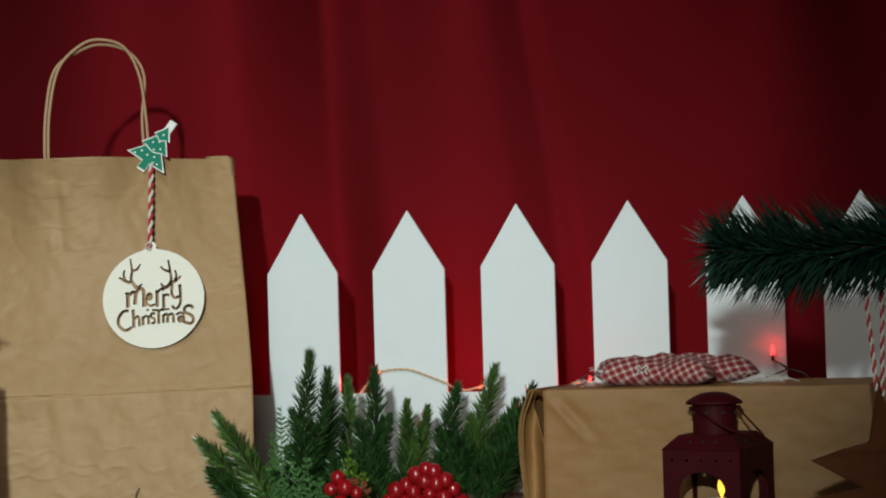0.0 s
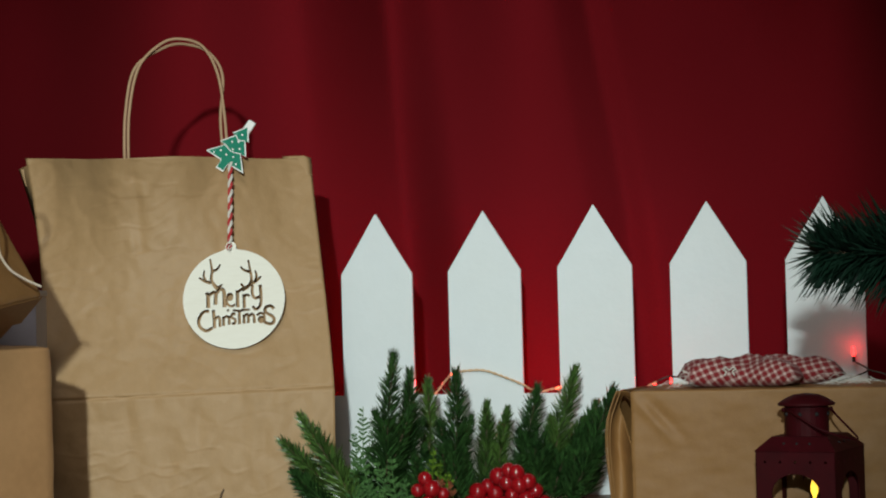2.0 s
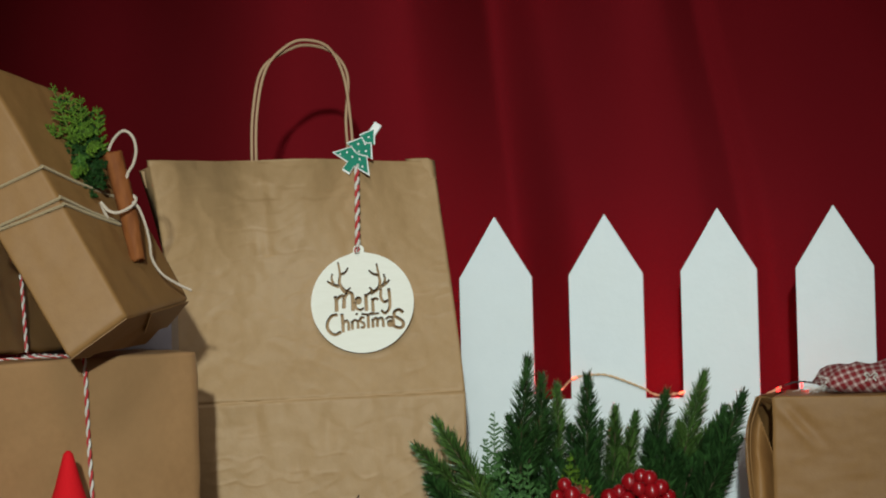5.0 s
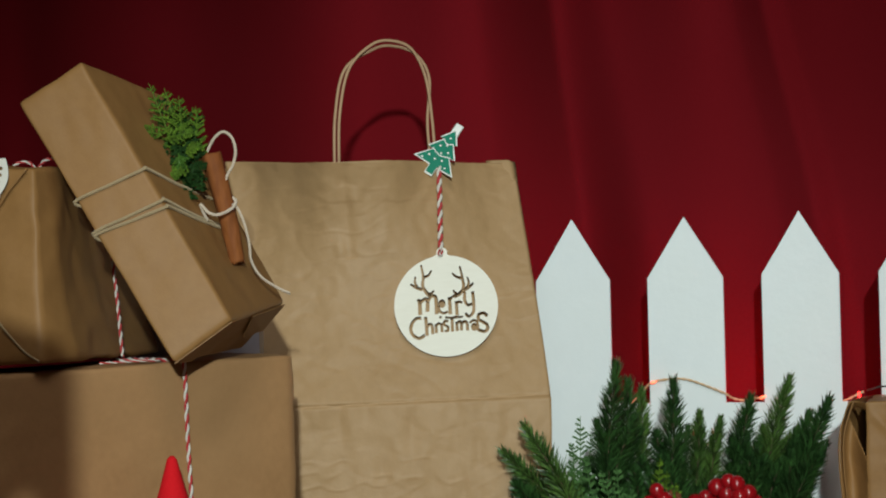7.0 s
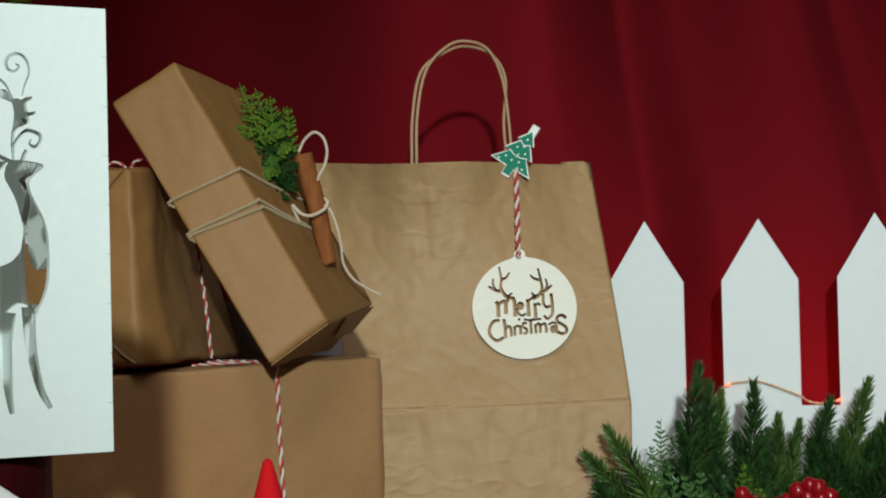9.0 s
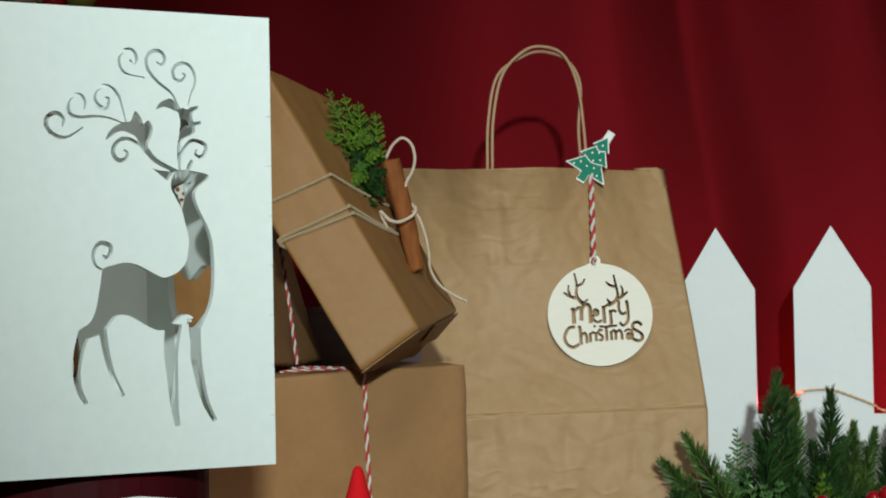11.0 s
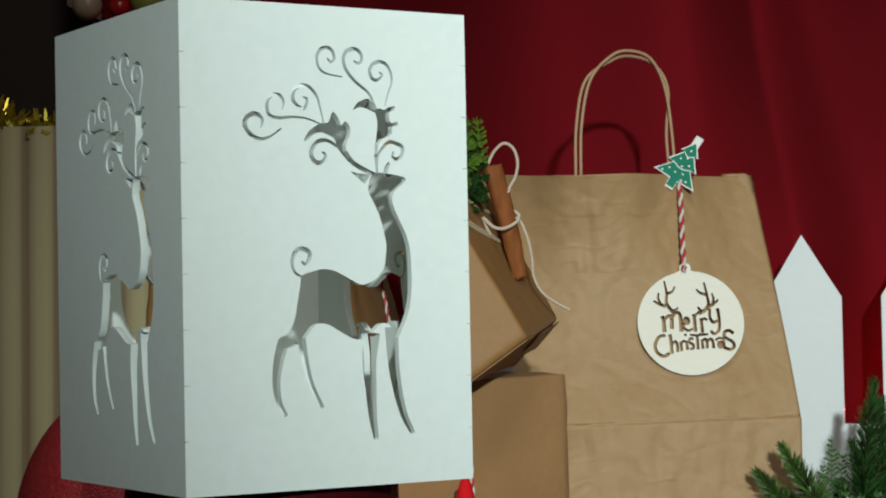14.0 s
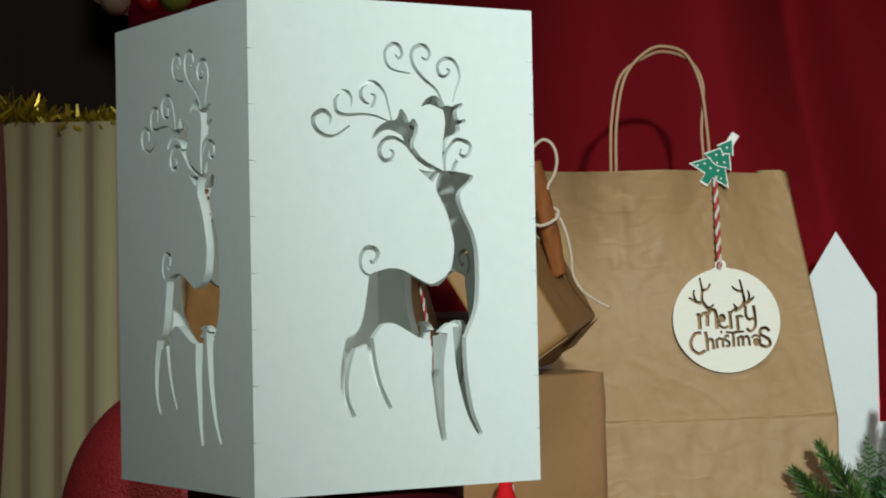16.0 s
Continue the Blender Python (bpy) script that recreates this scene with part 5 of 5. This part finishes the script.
# ---- red tin lantern ----
def make_tin_lantern():
    o = thing("tin_lantern", (0.240, 1.905, 0), "dark red metal lantern with arched windows and a lit candle", "lantern")
    c, turn, a = Vector((0.2425, 1.912, 0)), radians(-28), 0.074
    h0, h1, h2 = 0.010, 0.069, 0.0815
    m0 = Matrix.Translation(c) @ Matrix.Rotation(turn, 4, "Z") @ Matrix.Translation((0, 0.0074, 0)) @ Matrix.Scale(1.2, 4, (0, 1, 0))
    bm = block(-a / 2 - 0.003, a / 2 + 0.003, -a / 2 - 0.003, a / 2 + 0.003, 0, h0)
    bmesh.ops.bevel(bm, geom=bm.edges[:], offset=0.002, segments=2, affect="EDGES")
    bm.transform(m0)
    part("base", bm, TIN_RED, o)
    for k in range(4):
        m = m0 @ Matrix.Rotation(radians(90 * k), 4, "Z") @ Matrix.Translation((-a / 2, -a / 2, h0))
        hh = h1 - h0
        arch = [(a * 0.5 + a * 0.30 * math.cos(t), hh * 0.36 + a * 0.24 * math.sin(t)) for t in (math.pi * q / 20 for q in range(21))]
        arch = [(a * 0.20, 0.006), (a * 0.80, 0.006)] + arch
        dots = [ring2d(a * (0.12 + 0.19 * q), hh * 0.84, 0.0013, 8) for q in range(5)]
        part("side_panel", sheet([[(0, 0), (a, 0), (a, hh), (0, hh)], arch] + dots, 0.001, m), TIN_RED, o, "red sheet metal side with an arched window")
    bm = bmesh.new()
    low = [bm.verts.new(m0 @ Vector((x * (a / 2 + 0.001), y * (a / 2 + 0.001), h1))) for x, y in ((-1, -1), (1, -1), (1, 1), (-1, 1))]
    top = [bm.verts.new(m0 @ Vector((x * 0.026, y * 0.026, h2))) for x, y in ((-1, -1), (1, -1), (1, 1), (-1, 1))]
    for k in range(4):
        bm.faces.new((low[k], low[(k + 1) % 4], top[(k + 1) % 4], top[k]))
    bm.faces.new(top)
    part("shoulder", bm, TIN_RED, o)
    # shoulder vents are not cut: black beads paint their inner shade
    for k in range(4):
        for q in (-1, 0, 1):
            p = m0 @ Matrix.Rotation(radians(90 * k), 4, "Z") @ Vector((q * 0.012, -0.0318, 0.0756))
            part("vent_hole_shade", ball(p, 0.0014, sub=1), DARK_HOLE, o)
    part("neck", lathe([(0.0200, h2 - 0.001), (0.0200, 0.108), (0.0180, 0.109)], c, 28), TIN_RED, o, smooth=False)
    # same black beads for the shade in the neck vents
    for k in range(8):
        t = 2 * math.pi * k / 8 + 0.3
        part("vent_hole_shade", ball(c + Vector((0.0197 * math.cos(t), 0.0197 * math.sin(t), 0.101)), 0.0022, sub=1), DARK_HOLE, o)
    part("cap", lathe([(0.0255, 0.1085), (0.0262, 0.1098), (0.0250, 0.1112), (0.0190, 0.1150), (0.0120, 0.1182), (0.002, 0.1195)], c, 32), TIN_RED, o, smooth=True)
    arm = smooth_line([c + Vector((0.021, -0.004, 0.106)), c + Vector((0.026, -0.012, 0.098)), c + Vector((0.034, -0.022, 0.088)), c + Vector((0.040, -0.028, 0.0785)), c + Vector((0.020, -0.036, 0.083)),
                       c + Vector((0.002, -0.034, 0.0905)), c + Vector((-0.012, -0.024, 0.100)), c + Vector((-0.0200, -0.006, 0.106))], 8)
    part("carrying_wire", tube(arm, 0.0010, 6), TIN_RED, o, smooth=True)
    for s in (-1, 1):
        part("lug", ball(c + Vector((s * 0.0215, -0.004, 0.105)), 0.0022, sub=2), TIN_RED, o, smooth=True)
    candle = part("candle", lathe([(0.014, h0), (0.0145, 0.020), (0.0135, 0.0235), (0.004, 0.0245)], c + Vector((0.003, -0.012, 0)), 24), WAX, o, "cream candle", smooth=True)
    part("flame", lathe([(0.0008, 0.0245), (0.0034, 0.031), (0.0036, 0.036), (0.0020, 0.042), (0.0004, 0.046)], c + Vector((0.003, -0.012, 0)), 14), FLAME, candle, "yellow flame", smooth=True)


make_tin_lantern()


# ---- fir branch with the hanging star ----
def make_branch():
    o = thing("fir_tree", (0.70, 1.42, 0), "dark green artificial fir with a bushy branch reaching out and unseen limbs added for shade", "christmas tree")
    part("trunk", tube([Vector((0.70, 1.42, 0.0)), Vector((0.70, 1.42, 0.35)), Vector((0.70, 1.42, 0.78))], 0.011, 10, taper=0.5), STEM, o)
    limbs = [([(0.70, 1.42, 0.340), (0.585, 1.62, 0.295), (0.46, 1.735, 0.258), (0.33, 1.752, 0.243), (0.232, 1.745, 0.245)], 3300)]
    # unseen limbs, added only to cast shade on the display's right end
    for k, (x, y, z) in enumerate(((0.43, 1.40, 0.20), (0.40, 1.16, 0.30), (0.44, 1.55, 0.10), (0.50, 1.12, 0.12), (0.62, 1.10, 0.26), (0.92, 1.30, 0.25), (0.86, 1.62, 0.20), (0.74, 1.72, 0.12), (0.52, 1.30, 0.40), (0.78, 1.25, 0.52), (0.62, 1.55, 0.55), (0.43, 1.28, 0.06), (0.325, 1.20, 0.18), (0.30, 1.00, 0.23), (0.345, 1.30, 0.11), (0.275, 0.85, 0.28), (0.36, 1.05, 0.12), (0.268, 1.0, 0.228), (0.240, 0.85, 0.262), (0.312, 1.2, 0.19), (0.290, 1.1, 0.21), (0.355, 1.36, 0.22))):
        e = Vector((x, y, z))
        root = Vector((0.70, 1.42, z + 0.06))
        limbs.append(([root, root.lerp(e, 0.5) + Vector((0, 0, 0.012)), e], 1500))
    rnd = random.Random(21)
    for pts, count in limbs:
        core = smooth_line(pts, 14)
        limb = part("branch", tube(core, 0.004, 7, taper=0.4), STEM, o, "branch with long dark green needles")
        bm = bmesh.new()
        fr = frames_along(core)
        for _ in range(count):
            f = rnd.random() ** 0.8 * (len(core) - 1.001)
            i = int(f)
            p = core[i].lerp(core[i + 1], f - i)
            d, s, u = fr[i]
            ang = rnd.uniform(0, 2 * math.pi)
            fan = rnd.uniform(0.7, 2.2)
            way = (d + fan * (math.cos(ang) * s + math.sin(ang) * u) + Vector((0, 0, -0.25))).normalized()
            needle(bm, p, way, rnd.uniform(0.034, 0.070) * (1 - 0.30 * (f / len(core)) ** 6), 0.0013)
        part("needles", bm, GARLAND, limb, kind="stuff")


make_branch()


def make_star():
    o = thing("hanging_star", (0.362, 1.765, 0.03), "brown wooden star hanging from the branch on striped twine", "ornament")
    out = [(-0.001, 0.104), (0.012, 0.052), (0.066, 0.046), (0.030, 0.018), (0.046, -0.024), (0.006, 0.000), (-0.030, -0.006), (-0.062, 0.006), (-0.018, 0.0140), (-0.060, 0.0385), (-0.036, 0.046), (-0.010, 0.052)]
    m = Matrix.Translation((0.364, 1.762, 0.029)) @ Matrix.Rotation(radians(8), 4, "Z")
    bm = sheet([out], 0.006, m)
    bmesh.ops.bevel(bm, geom=[e for e in bm.edges if e.calc_face_angle(0) > 0.5], offset=0.0012, segments=2, affect="EDGES")
    part("star", bm, STAR_WOOD, o)
    twine(smooth_line([(0.3610, 1.765, 0.124), (0.3590, 1.763, 0.150), (0.3545, 1.76, 0.195), (0.3535, 1.76, 0.254)], 8), 0.0021, 0.013, (TWINE_RED, TWINE_WHITE), o, "twine", "red and white twisted cotton twine")
    twine(smooth_line([(0.3660, 1.765, 0.118), (0.3665, 1.763, 0.150), (0.3670, 1.76, 0.195), (0.3665, 1.76, 0.254)], 8), 0.0021, 0.013, (TWINE_RED, TWINE_WHITE), o, "twine")


make_star()


def make_cone():
    o = thing("felt_cone", (-0.5225, 1.713, 0), "bright red pointed felt hat standing by the gift", "felt hat")
    part("hat", lathe([(0.037, 0.0), (0.034, 0.008), (0.0205, 0.050), (0.0112, 0.078), (0.0060, 0.097), (0.0040, 0.1045), (0.0016, 0.1072)], (-0.5225, 1.713, 0), 32), FELT_RED, o, smooth=True)


make_cone()


# ---- white reindeer lantern on its stand ----
LA, LPHI, LZ0, LZ1 = 0.1235, 0.550, 0.1695, 0.3530


def swelling(points, w, thin=0.35, steps=8):
    """The outline of a curl that is thin at both ends and swells between."""
    line = smooth_line([(x, z, 0) for x, z in points], steps)
    left, right = [], []
    for i, p in enumerate(line):
        t = i / (len(line) - 1)
        d = (line[min(i + 1, len(line) - 1)] - line[max(i - 1, 0)]).normalized()
        h = 0.5 * w * (thin + (1 - thin) * math.sin(math.pi * t ** 0.8))
        left.append((p.x - d.y * h, p.y + d.x * h))
        right.append((p.x + d.y * h, p.y - d.x * h))
    return left + right[::-1]


def reindeer():
    """The cut-outs of one side, in metres from its lower left corner; they run into one another."""
    back = ((49, 80.5), (53, 82), (57.5, 83), (62.5, 82.5), (67, 80.5), (71, 78.5), (74.5, 77), (77.5, 77.5), (81.5, 79.5), (84.5, 83), (85.5, 87), (86, 92.5), (84.5, 99), (83, 104), (80.5, 109), (78.5, 113))
    head = ((79.5, 118), (83, 120), (89.5, 119.5), (94.5, 118.5), (95, 117), (92, 114.5), (89.5, 112), (89, 109.5))
    chest = ((90, 106), (92.5, 101), (95, 96), (96.5, 90.5), (97, 84), (97, 77.5), (96.5, 71), (95, 65), (92.5, 60), (90.5, 56.5))
    belly = ((88.5, 59), (86.5, 61.5), (83.5, 62), (81, 60.5), (77.5, 57.5), (74.5, 56), (70.5, 56.5), (65.5, 59), (61, 61.5), (57.5, 62.5), (54.5, 62), (52, 59.5), (49, 56))
    rump = ((45, 54), (41.5, 53.5), (38.5, 56), (39.5, 57.5), (42.5, 59), (44.5, 61.5), (46, 65.5), (47, 70.5), (48, 75.5))
    cuts = [soften(back + head + chest + belly + rump)]
    # leaves of the antlers, ear and brow tine
    cuts.append(soften(((51, 131.5), (52, 134), (54.5, 136.5), (58.5, 138.5), (61.5, 139), (63.5, 143), (66, 140.5), (67, 138), (69, 139.5), (71, 137), (70.5, 133.5), (69, 130.5), (69.5, 126.5), (71.5, 124), (68, 126), (65.5, 129), (64, 132.5), (61.5, 134), (58, 135), (55, 134), (52.5, 132)), 3))
    cuts.append(soften(((82, 144), (84, 145), (86, 144.5), (88, 145.5), (91, 146), (90.5, 144.5), (88.5, 143.5), (88.5, 140.5), (89.5, 139.5), (92, 140), (92, 138.5), (89.5, 138), (89.5, 135.5), (87.5, 134), (85, 133), (82, 130), (82.5, 134.5), (83, 139), (82.5, 142)), 3))
    cuts.append(soften(((72.5, 144), (74, 146.5), (76.5, 148), (79, 148.5), (81, 147), (82, 145), (83, 143), (80, 144), (77, 145), (75, 145)), 3))
    cuts.append([(70.5, 120.5), (73.5, 119.7), (80, 119.3), (77, 115.5)])
    cuts.append([(85, 119), (86, 122.5), (87.5, 124.5), (88.5, 123.5), (86.5, 119)])
    # legs and antler stems
    cuts.append(stroke(((40.8, 56), (38.5, 48.5), (37.5, 40.5), (38.5, 33.5), (41.5, 28)), 5.0, 1.7))
    cuts.append(stroke(((48.4, 57), (50, 47.5), (52.5, 39), (57, 30.5)), 3.4, 1.6))
    cuts.append(stroke(((78.8, 58.5), (77.5, 47.5), (78, 37), (78.7, 26), (80, 17.5)), 7.5, 2.2))
    cuts.append(stroke(((87.6, 60.5), (88.2, 47), (89.8, 36.5), (92.5, 26.5), (96.5, 19)), 6.0, 2.2))
    cuts.append(stroke(((82, 119), (75, 122), (71, 124.5), (68.5, 127.5)), 1.6, 2.4))
    cuts.append(stroke(((82.5, 131.5), (82, 126), (82.5, 119.5)), 1.4, 1.0))
    for w, path in ((1.9, ((33, 136), (33.5, 139), (31.5, 141), (29, 141), (26.5, 139), (26.5, 136), (28.5, 133.5), (32, 132), (36, 132.5), (41.5, 136))),
                    (1.5, ((42, 143), (42.5, 146), (41, 148.5), (38, 148.5), (36, 146.5), (35.5, 143.5), (36.5, 141), (40, 140), (46.5, 140.5), (52.5, 140), (58.5, 138))),
                    (1.7, ((50.5, 148), (52.5, 147.5), (51.5, 144), (48.5, 144.5), (46.5, 147), (47, 150.5), (50, 152.5), (53.5, 152), (56.5, 149), (58, 144.5), (59.5, 138.5))),
                    (1.8, ((58.5, 127.5), (60, 126.5), (59, 124), (56, 123.5), (54, 126), (54.5, 129), (57, 131.5), (60.5, 132), (64, 130.5), (66.5, 128.5), (69.5, 125))),
                    (1.5, ((61.5, 163.5), (63, 162), (64.5, 163.5), (63.5, 166.5), (61, 167.5), (58, 166), (57, 163), (58, 159.5), (61, 157.5), (68, 156.5))),
                    (1.6, ((73, 163), (75, 162), (76.5, 163.5), (76, 166), (73.5, 167.5), (70, 166.5), (68.5, 163.5), (69.5, 159.5), (73.5, 155), (79, 151), (81.5, 147), (83, 144))),
                    (1.5, ((84, 159), (85.5, 158), (83.5, 156), (81, 156.5), (80, 159.5), (81.5, 162), (84.5, 163), (87.5, 162), (89.5, 158.5), (89.5, 154.5), (88, 151), (86.5, 146))),
                    (1.6, ((90, 128.5), (89.5, 126.5), (91.5, 125.5), (93.5, 127), (94, 130), (91.5, 131.5), (88, 132), (85, 129.5), (83, 126.5), (82.5, 122.5), (82.5, 119.5))),
                    (1.9, ((49, 86), (50.5, 85), (52, 86.5), (52.5, 89), (50.5, 90.5), (47.5, 90.5), (45.5, 88), (45, 84.5), (46.5, 81.5), (49.5, 80)))):
        cuts.append(swelling(path, w))
    return [[[(x * 0.001, z * 0.001) for x, z in c]] for c in cuts]


def make_reindeer_lantern():
    o = thing("reindeer_lantern", (-0.6120, 0.9517, LZ0), "square white painted plywood lantern with cut-out reindeer on each side", "lantern")
    h, t, n = LZ1 - LZ0, 0.003, 9
    cuts = reindeer()
    for k in range(4):
        m = Matrix.Translation((-0.6120, 0.9517, LZ0)) @ Matrix.Rotation(LPHI + k * math.pi / 2, 4, "Z") @ Matrix.Translation((-LA / 2, -LA / 2, 0))
        rim, g = [], 0.00012
        for i in range(n):                      # up the right edge, fingers on odd steps
            x = LA if i % 2 else LA - t
            rim += [(x, h * i / n + g), (x, h * (i + 1) / n - g)]
        for i in reversed(range(n)):            # down the left edge, fingers on even steps
            x = t if i % 2 else 0.0
            rim += [(x, h * (i + 1) / n - g), (x, h * i / n + g)]
        panel = part("side_panel", pierced(rim, cuts, t, m), LANTERN_WHITE, o, "white panel with a cut-out reindeer")
        panel.data.materials.append(BARE_BOARD_LIFTED)
        inward = m.to_3x3() @ Vector((0, 1, 0))
        for f in panel.data.polygons:
            if f.normal.dot(inward) > 0.9:
                f.material_index = 1
    bm = block(-LA / 2 + t, LA / 2 - t, -LA / 2 + t, LA / 2 - t, 0.0005, 0.0035)
    bm.transform(Matrix.Translation((-0.6120, 0.9517, LZ0)) @ Matrix.Rotation(LPHI, 4, "Z"))
    part("floor_panel", bm, BARE_BOARD_LIFTED, o)


make_reindeer_lantern()


def make_stand():
    o = thing("round_tin", (-0.6120, 0.9517, 0), "dark red round tin under the white lantern", "tin")
    c = (-0.6120, 0.9517, 0)
    part("body", lathe([(0.048, 0.0), (0.050, 0.002), (0.050, 0.136)], c, 40), TIN_RED, o)
    part("lid", lathe([(0.0545, 0.134), (0.0550, 0.136), (0.0550, 0.1668), (0.0535, 0.1690), (0.002, 0.1692)], c, 40), TIN_RED, o)


make_stand()


def make_jar():
    o = thing("ceramic_jar", (-0.5685, 0.828, 0), "white glazed ceramic jar with a domed lid", "jar")
    c = (-0.5685, 0.828, 0)
    part("body", lathe([(0.026, 0.0), (0.034, 0.006), (0.037, 0.05), (0.035, 0.115), (0.033, 0.130)], c, 36), CERAMIC, o, smooth=True)
    part("lid", lathe([(0.0345, 0.130), (0.0350, 0.134), (0.0335, 0.144), (0.0270, 0.1565), (0.0150, 0.1650), (0.002, 0.1667)], c, 36), CERAMIC, o, smooth=True)


make_jar()


# ---- left end: striped bag with tinsel, glitter bauble ----
def make_striped_bag():
    o = thing("striped_bag", (-0.97, 2.25, 0), "tall striped beige and brown gift bag filled with gold tinsel", "gift bag")
    x0, x1, y0, y1, h = -1.13, -0.83, 2.20, 2.32, 0.432
    bm = bmesh.new()
    rings = []
    for j in range(31):
        z = h * j / 30
        s = z / h
        ring = []
        for i in range(40):
            x = x0 + (x1 - x0) * i / 39
            ring.append((x + 0.006 * math.sin(z * 9 + x * 7), y0 + 0.03 * s + 0.006 * noise.noise(Vector((x * 14, z * 5, 1))), z))
        for i in range(39, -1, -1):
            x = x0 + (x1 - x0) * i / 39
            ring.append((x, y1 - 0.03 * s, z))
        rings.append([bm.verts.new(p) for p in ring])
    n = len(rings[0])
    for a, b in zip(rings, rings[1:]):
        for k in range(n):
            bm.faces.new((a[k], a[(k + 1) % n], b[(k + 1) % n], b[k]))
    bm.faces.new(rings[0][::-1])
    part("body", bm, STRIPE_BAG, o, smooth=True)
    strip = bmesh.new()
    for xa, xb in ((-1.036, -1.014),):
        rows = []
        for j in range(31):
            z = h * j / 30
            rows.append([strip.verts.new((x + 0.006 * math.sin(z * 9 + x * 7), y0 + 0.03 * z / h + 0.006 * noise.noise(Vector((x * 14, z * 5, 1))) - 0.0012, z)) for x in (xa, (xa + xb) / 2, xb)])
        for a, b in zip(rows, rows[1:]):
            for i in range(2):
                strip.faces.new((a[i], a[i + 1], b[i + 1], b[i]))
    ob = part("red_band", strip, DULL_RED, o, "dull red woven band", smooth=True)
    so = ob.modifiers.new("cloth", "SOLIDIFY")
    so.thickness = 0.0008
    rnd = random.Random(5)
    bm = bmesh.new()
    for _ in range(900):
        x = rnd.uniform(x0 + 0.01, x1 - 0.02)
        peak = 0.018 * math.exp(-((x + 1.005) / 0.030) ** 2) + 0.004
        p = Vector((x, rnd.uniform(y0 + 0.035, y1 - 0.035), h - 0.012 + rnd.uniform(0, 0.012)))
        w = Vector((rnd.uniform(-1, 1), rnd.uniform(-1, 0.6), rnd.uniform(0.1, 1.2))).normalized()
        q = p + w * rnd.uniform(0.010, 0.020 + 1.3 * peak)
        e = w.cross(Vector((rnd.uniform(-1, 1), rnd.uniform(-1, 1), 0.3))).normalized() * 0.0022
        f = (q - p) * 0.5 + w.cross(e).normalized() * 0.004
        vs = [bm.verts.new(v) for v in (p - e, p + e, p + f + e, q + e * 0.4, q - e * 0.4, p + f - e)]
        bm.faces.new((vs[0], vs[1], vs[2], vs[5]))
        bm.faces.new((vs[5], vs[2], vs[3], vs[4]))
    part("tinsel", bm, TINSEL, o, "crumpled gold tinsel filling", kind="stuff")


make_striped_bag()


def make_hanging_baubles():
    for x, z, r, mat, word in ((-0.969, 0.622, 0.0186, BEIGE_SATIN, "beige satin"), (-0.929, 0.620, 0.0137, RED_SATIN, "glossy red"), (-0.895, 0.627, 0.0208, LIME_SATIN, "lime green")):
        o = thing("hanging_bauble", (x, 2.68, z - r), word + " bauble hanging on a thread from the curtain rod", "bauble", "baubles on the rod")
        part("ball", ball((x, 2.68, z), r, sub=4), mat, o, smooth=True)
        part("cap", lathe([(0.0045, z + r - 0.002), (0.0045, z + r + 0.004), (0.002, z + r + 0.005)], (x, 2.68, 0), 16), TINSEL, o, "gold metal cap", smooth=True)
        part("thread", tube(smooth_line([(x, 2.68, z + r + 0.004), (x, 2.69, 0.9), (x, 3.03, 1.255)], 6), 0.0006, 5), TWINE_WHITE, o)


make_hanging_baubles()


def make_bauble():
    o = thing("glitter_bauble", (-0.735, 1.40, 0), "large red glitter bauble", "bauble")
    bm = ball((-0.733, 1.40, 0.0975), 0.0715, squash=1.36, sub=5)
    part("shell", bm, GLITTER, o, smooth=True)
    part("cap", lathe([(0.010, 0.190), (0.0105, 0.205), (0.009, 0.207), (0.002, 0.208)], (-0.733, 1.40, 0), 20), TINSEL, o, "gold metal cap", smooth=True)
    part("ring", tube([Vector((-0.733 + 0.006 * math.cos(t), 1.40, 0.212 + 0.006 * math.sin(t))) for t in (2 * math.pi * q / 16 for q in range(17))], 0.0008, 6), TINSEL, o)


make_bauble()
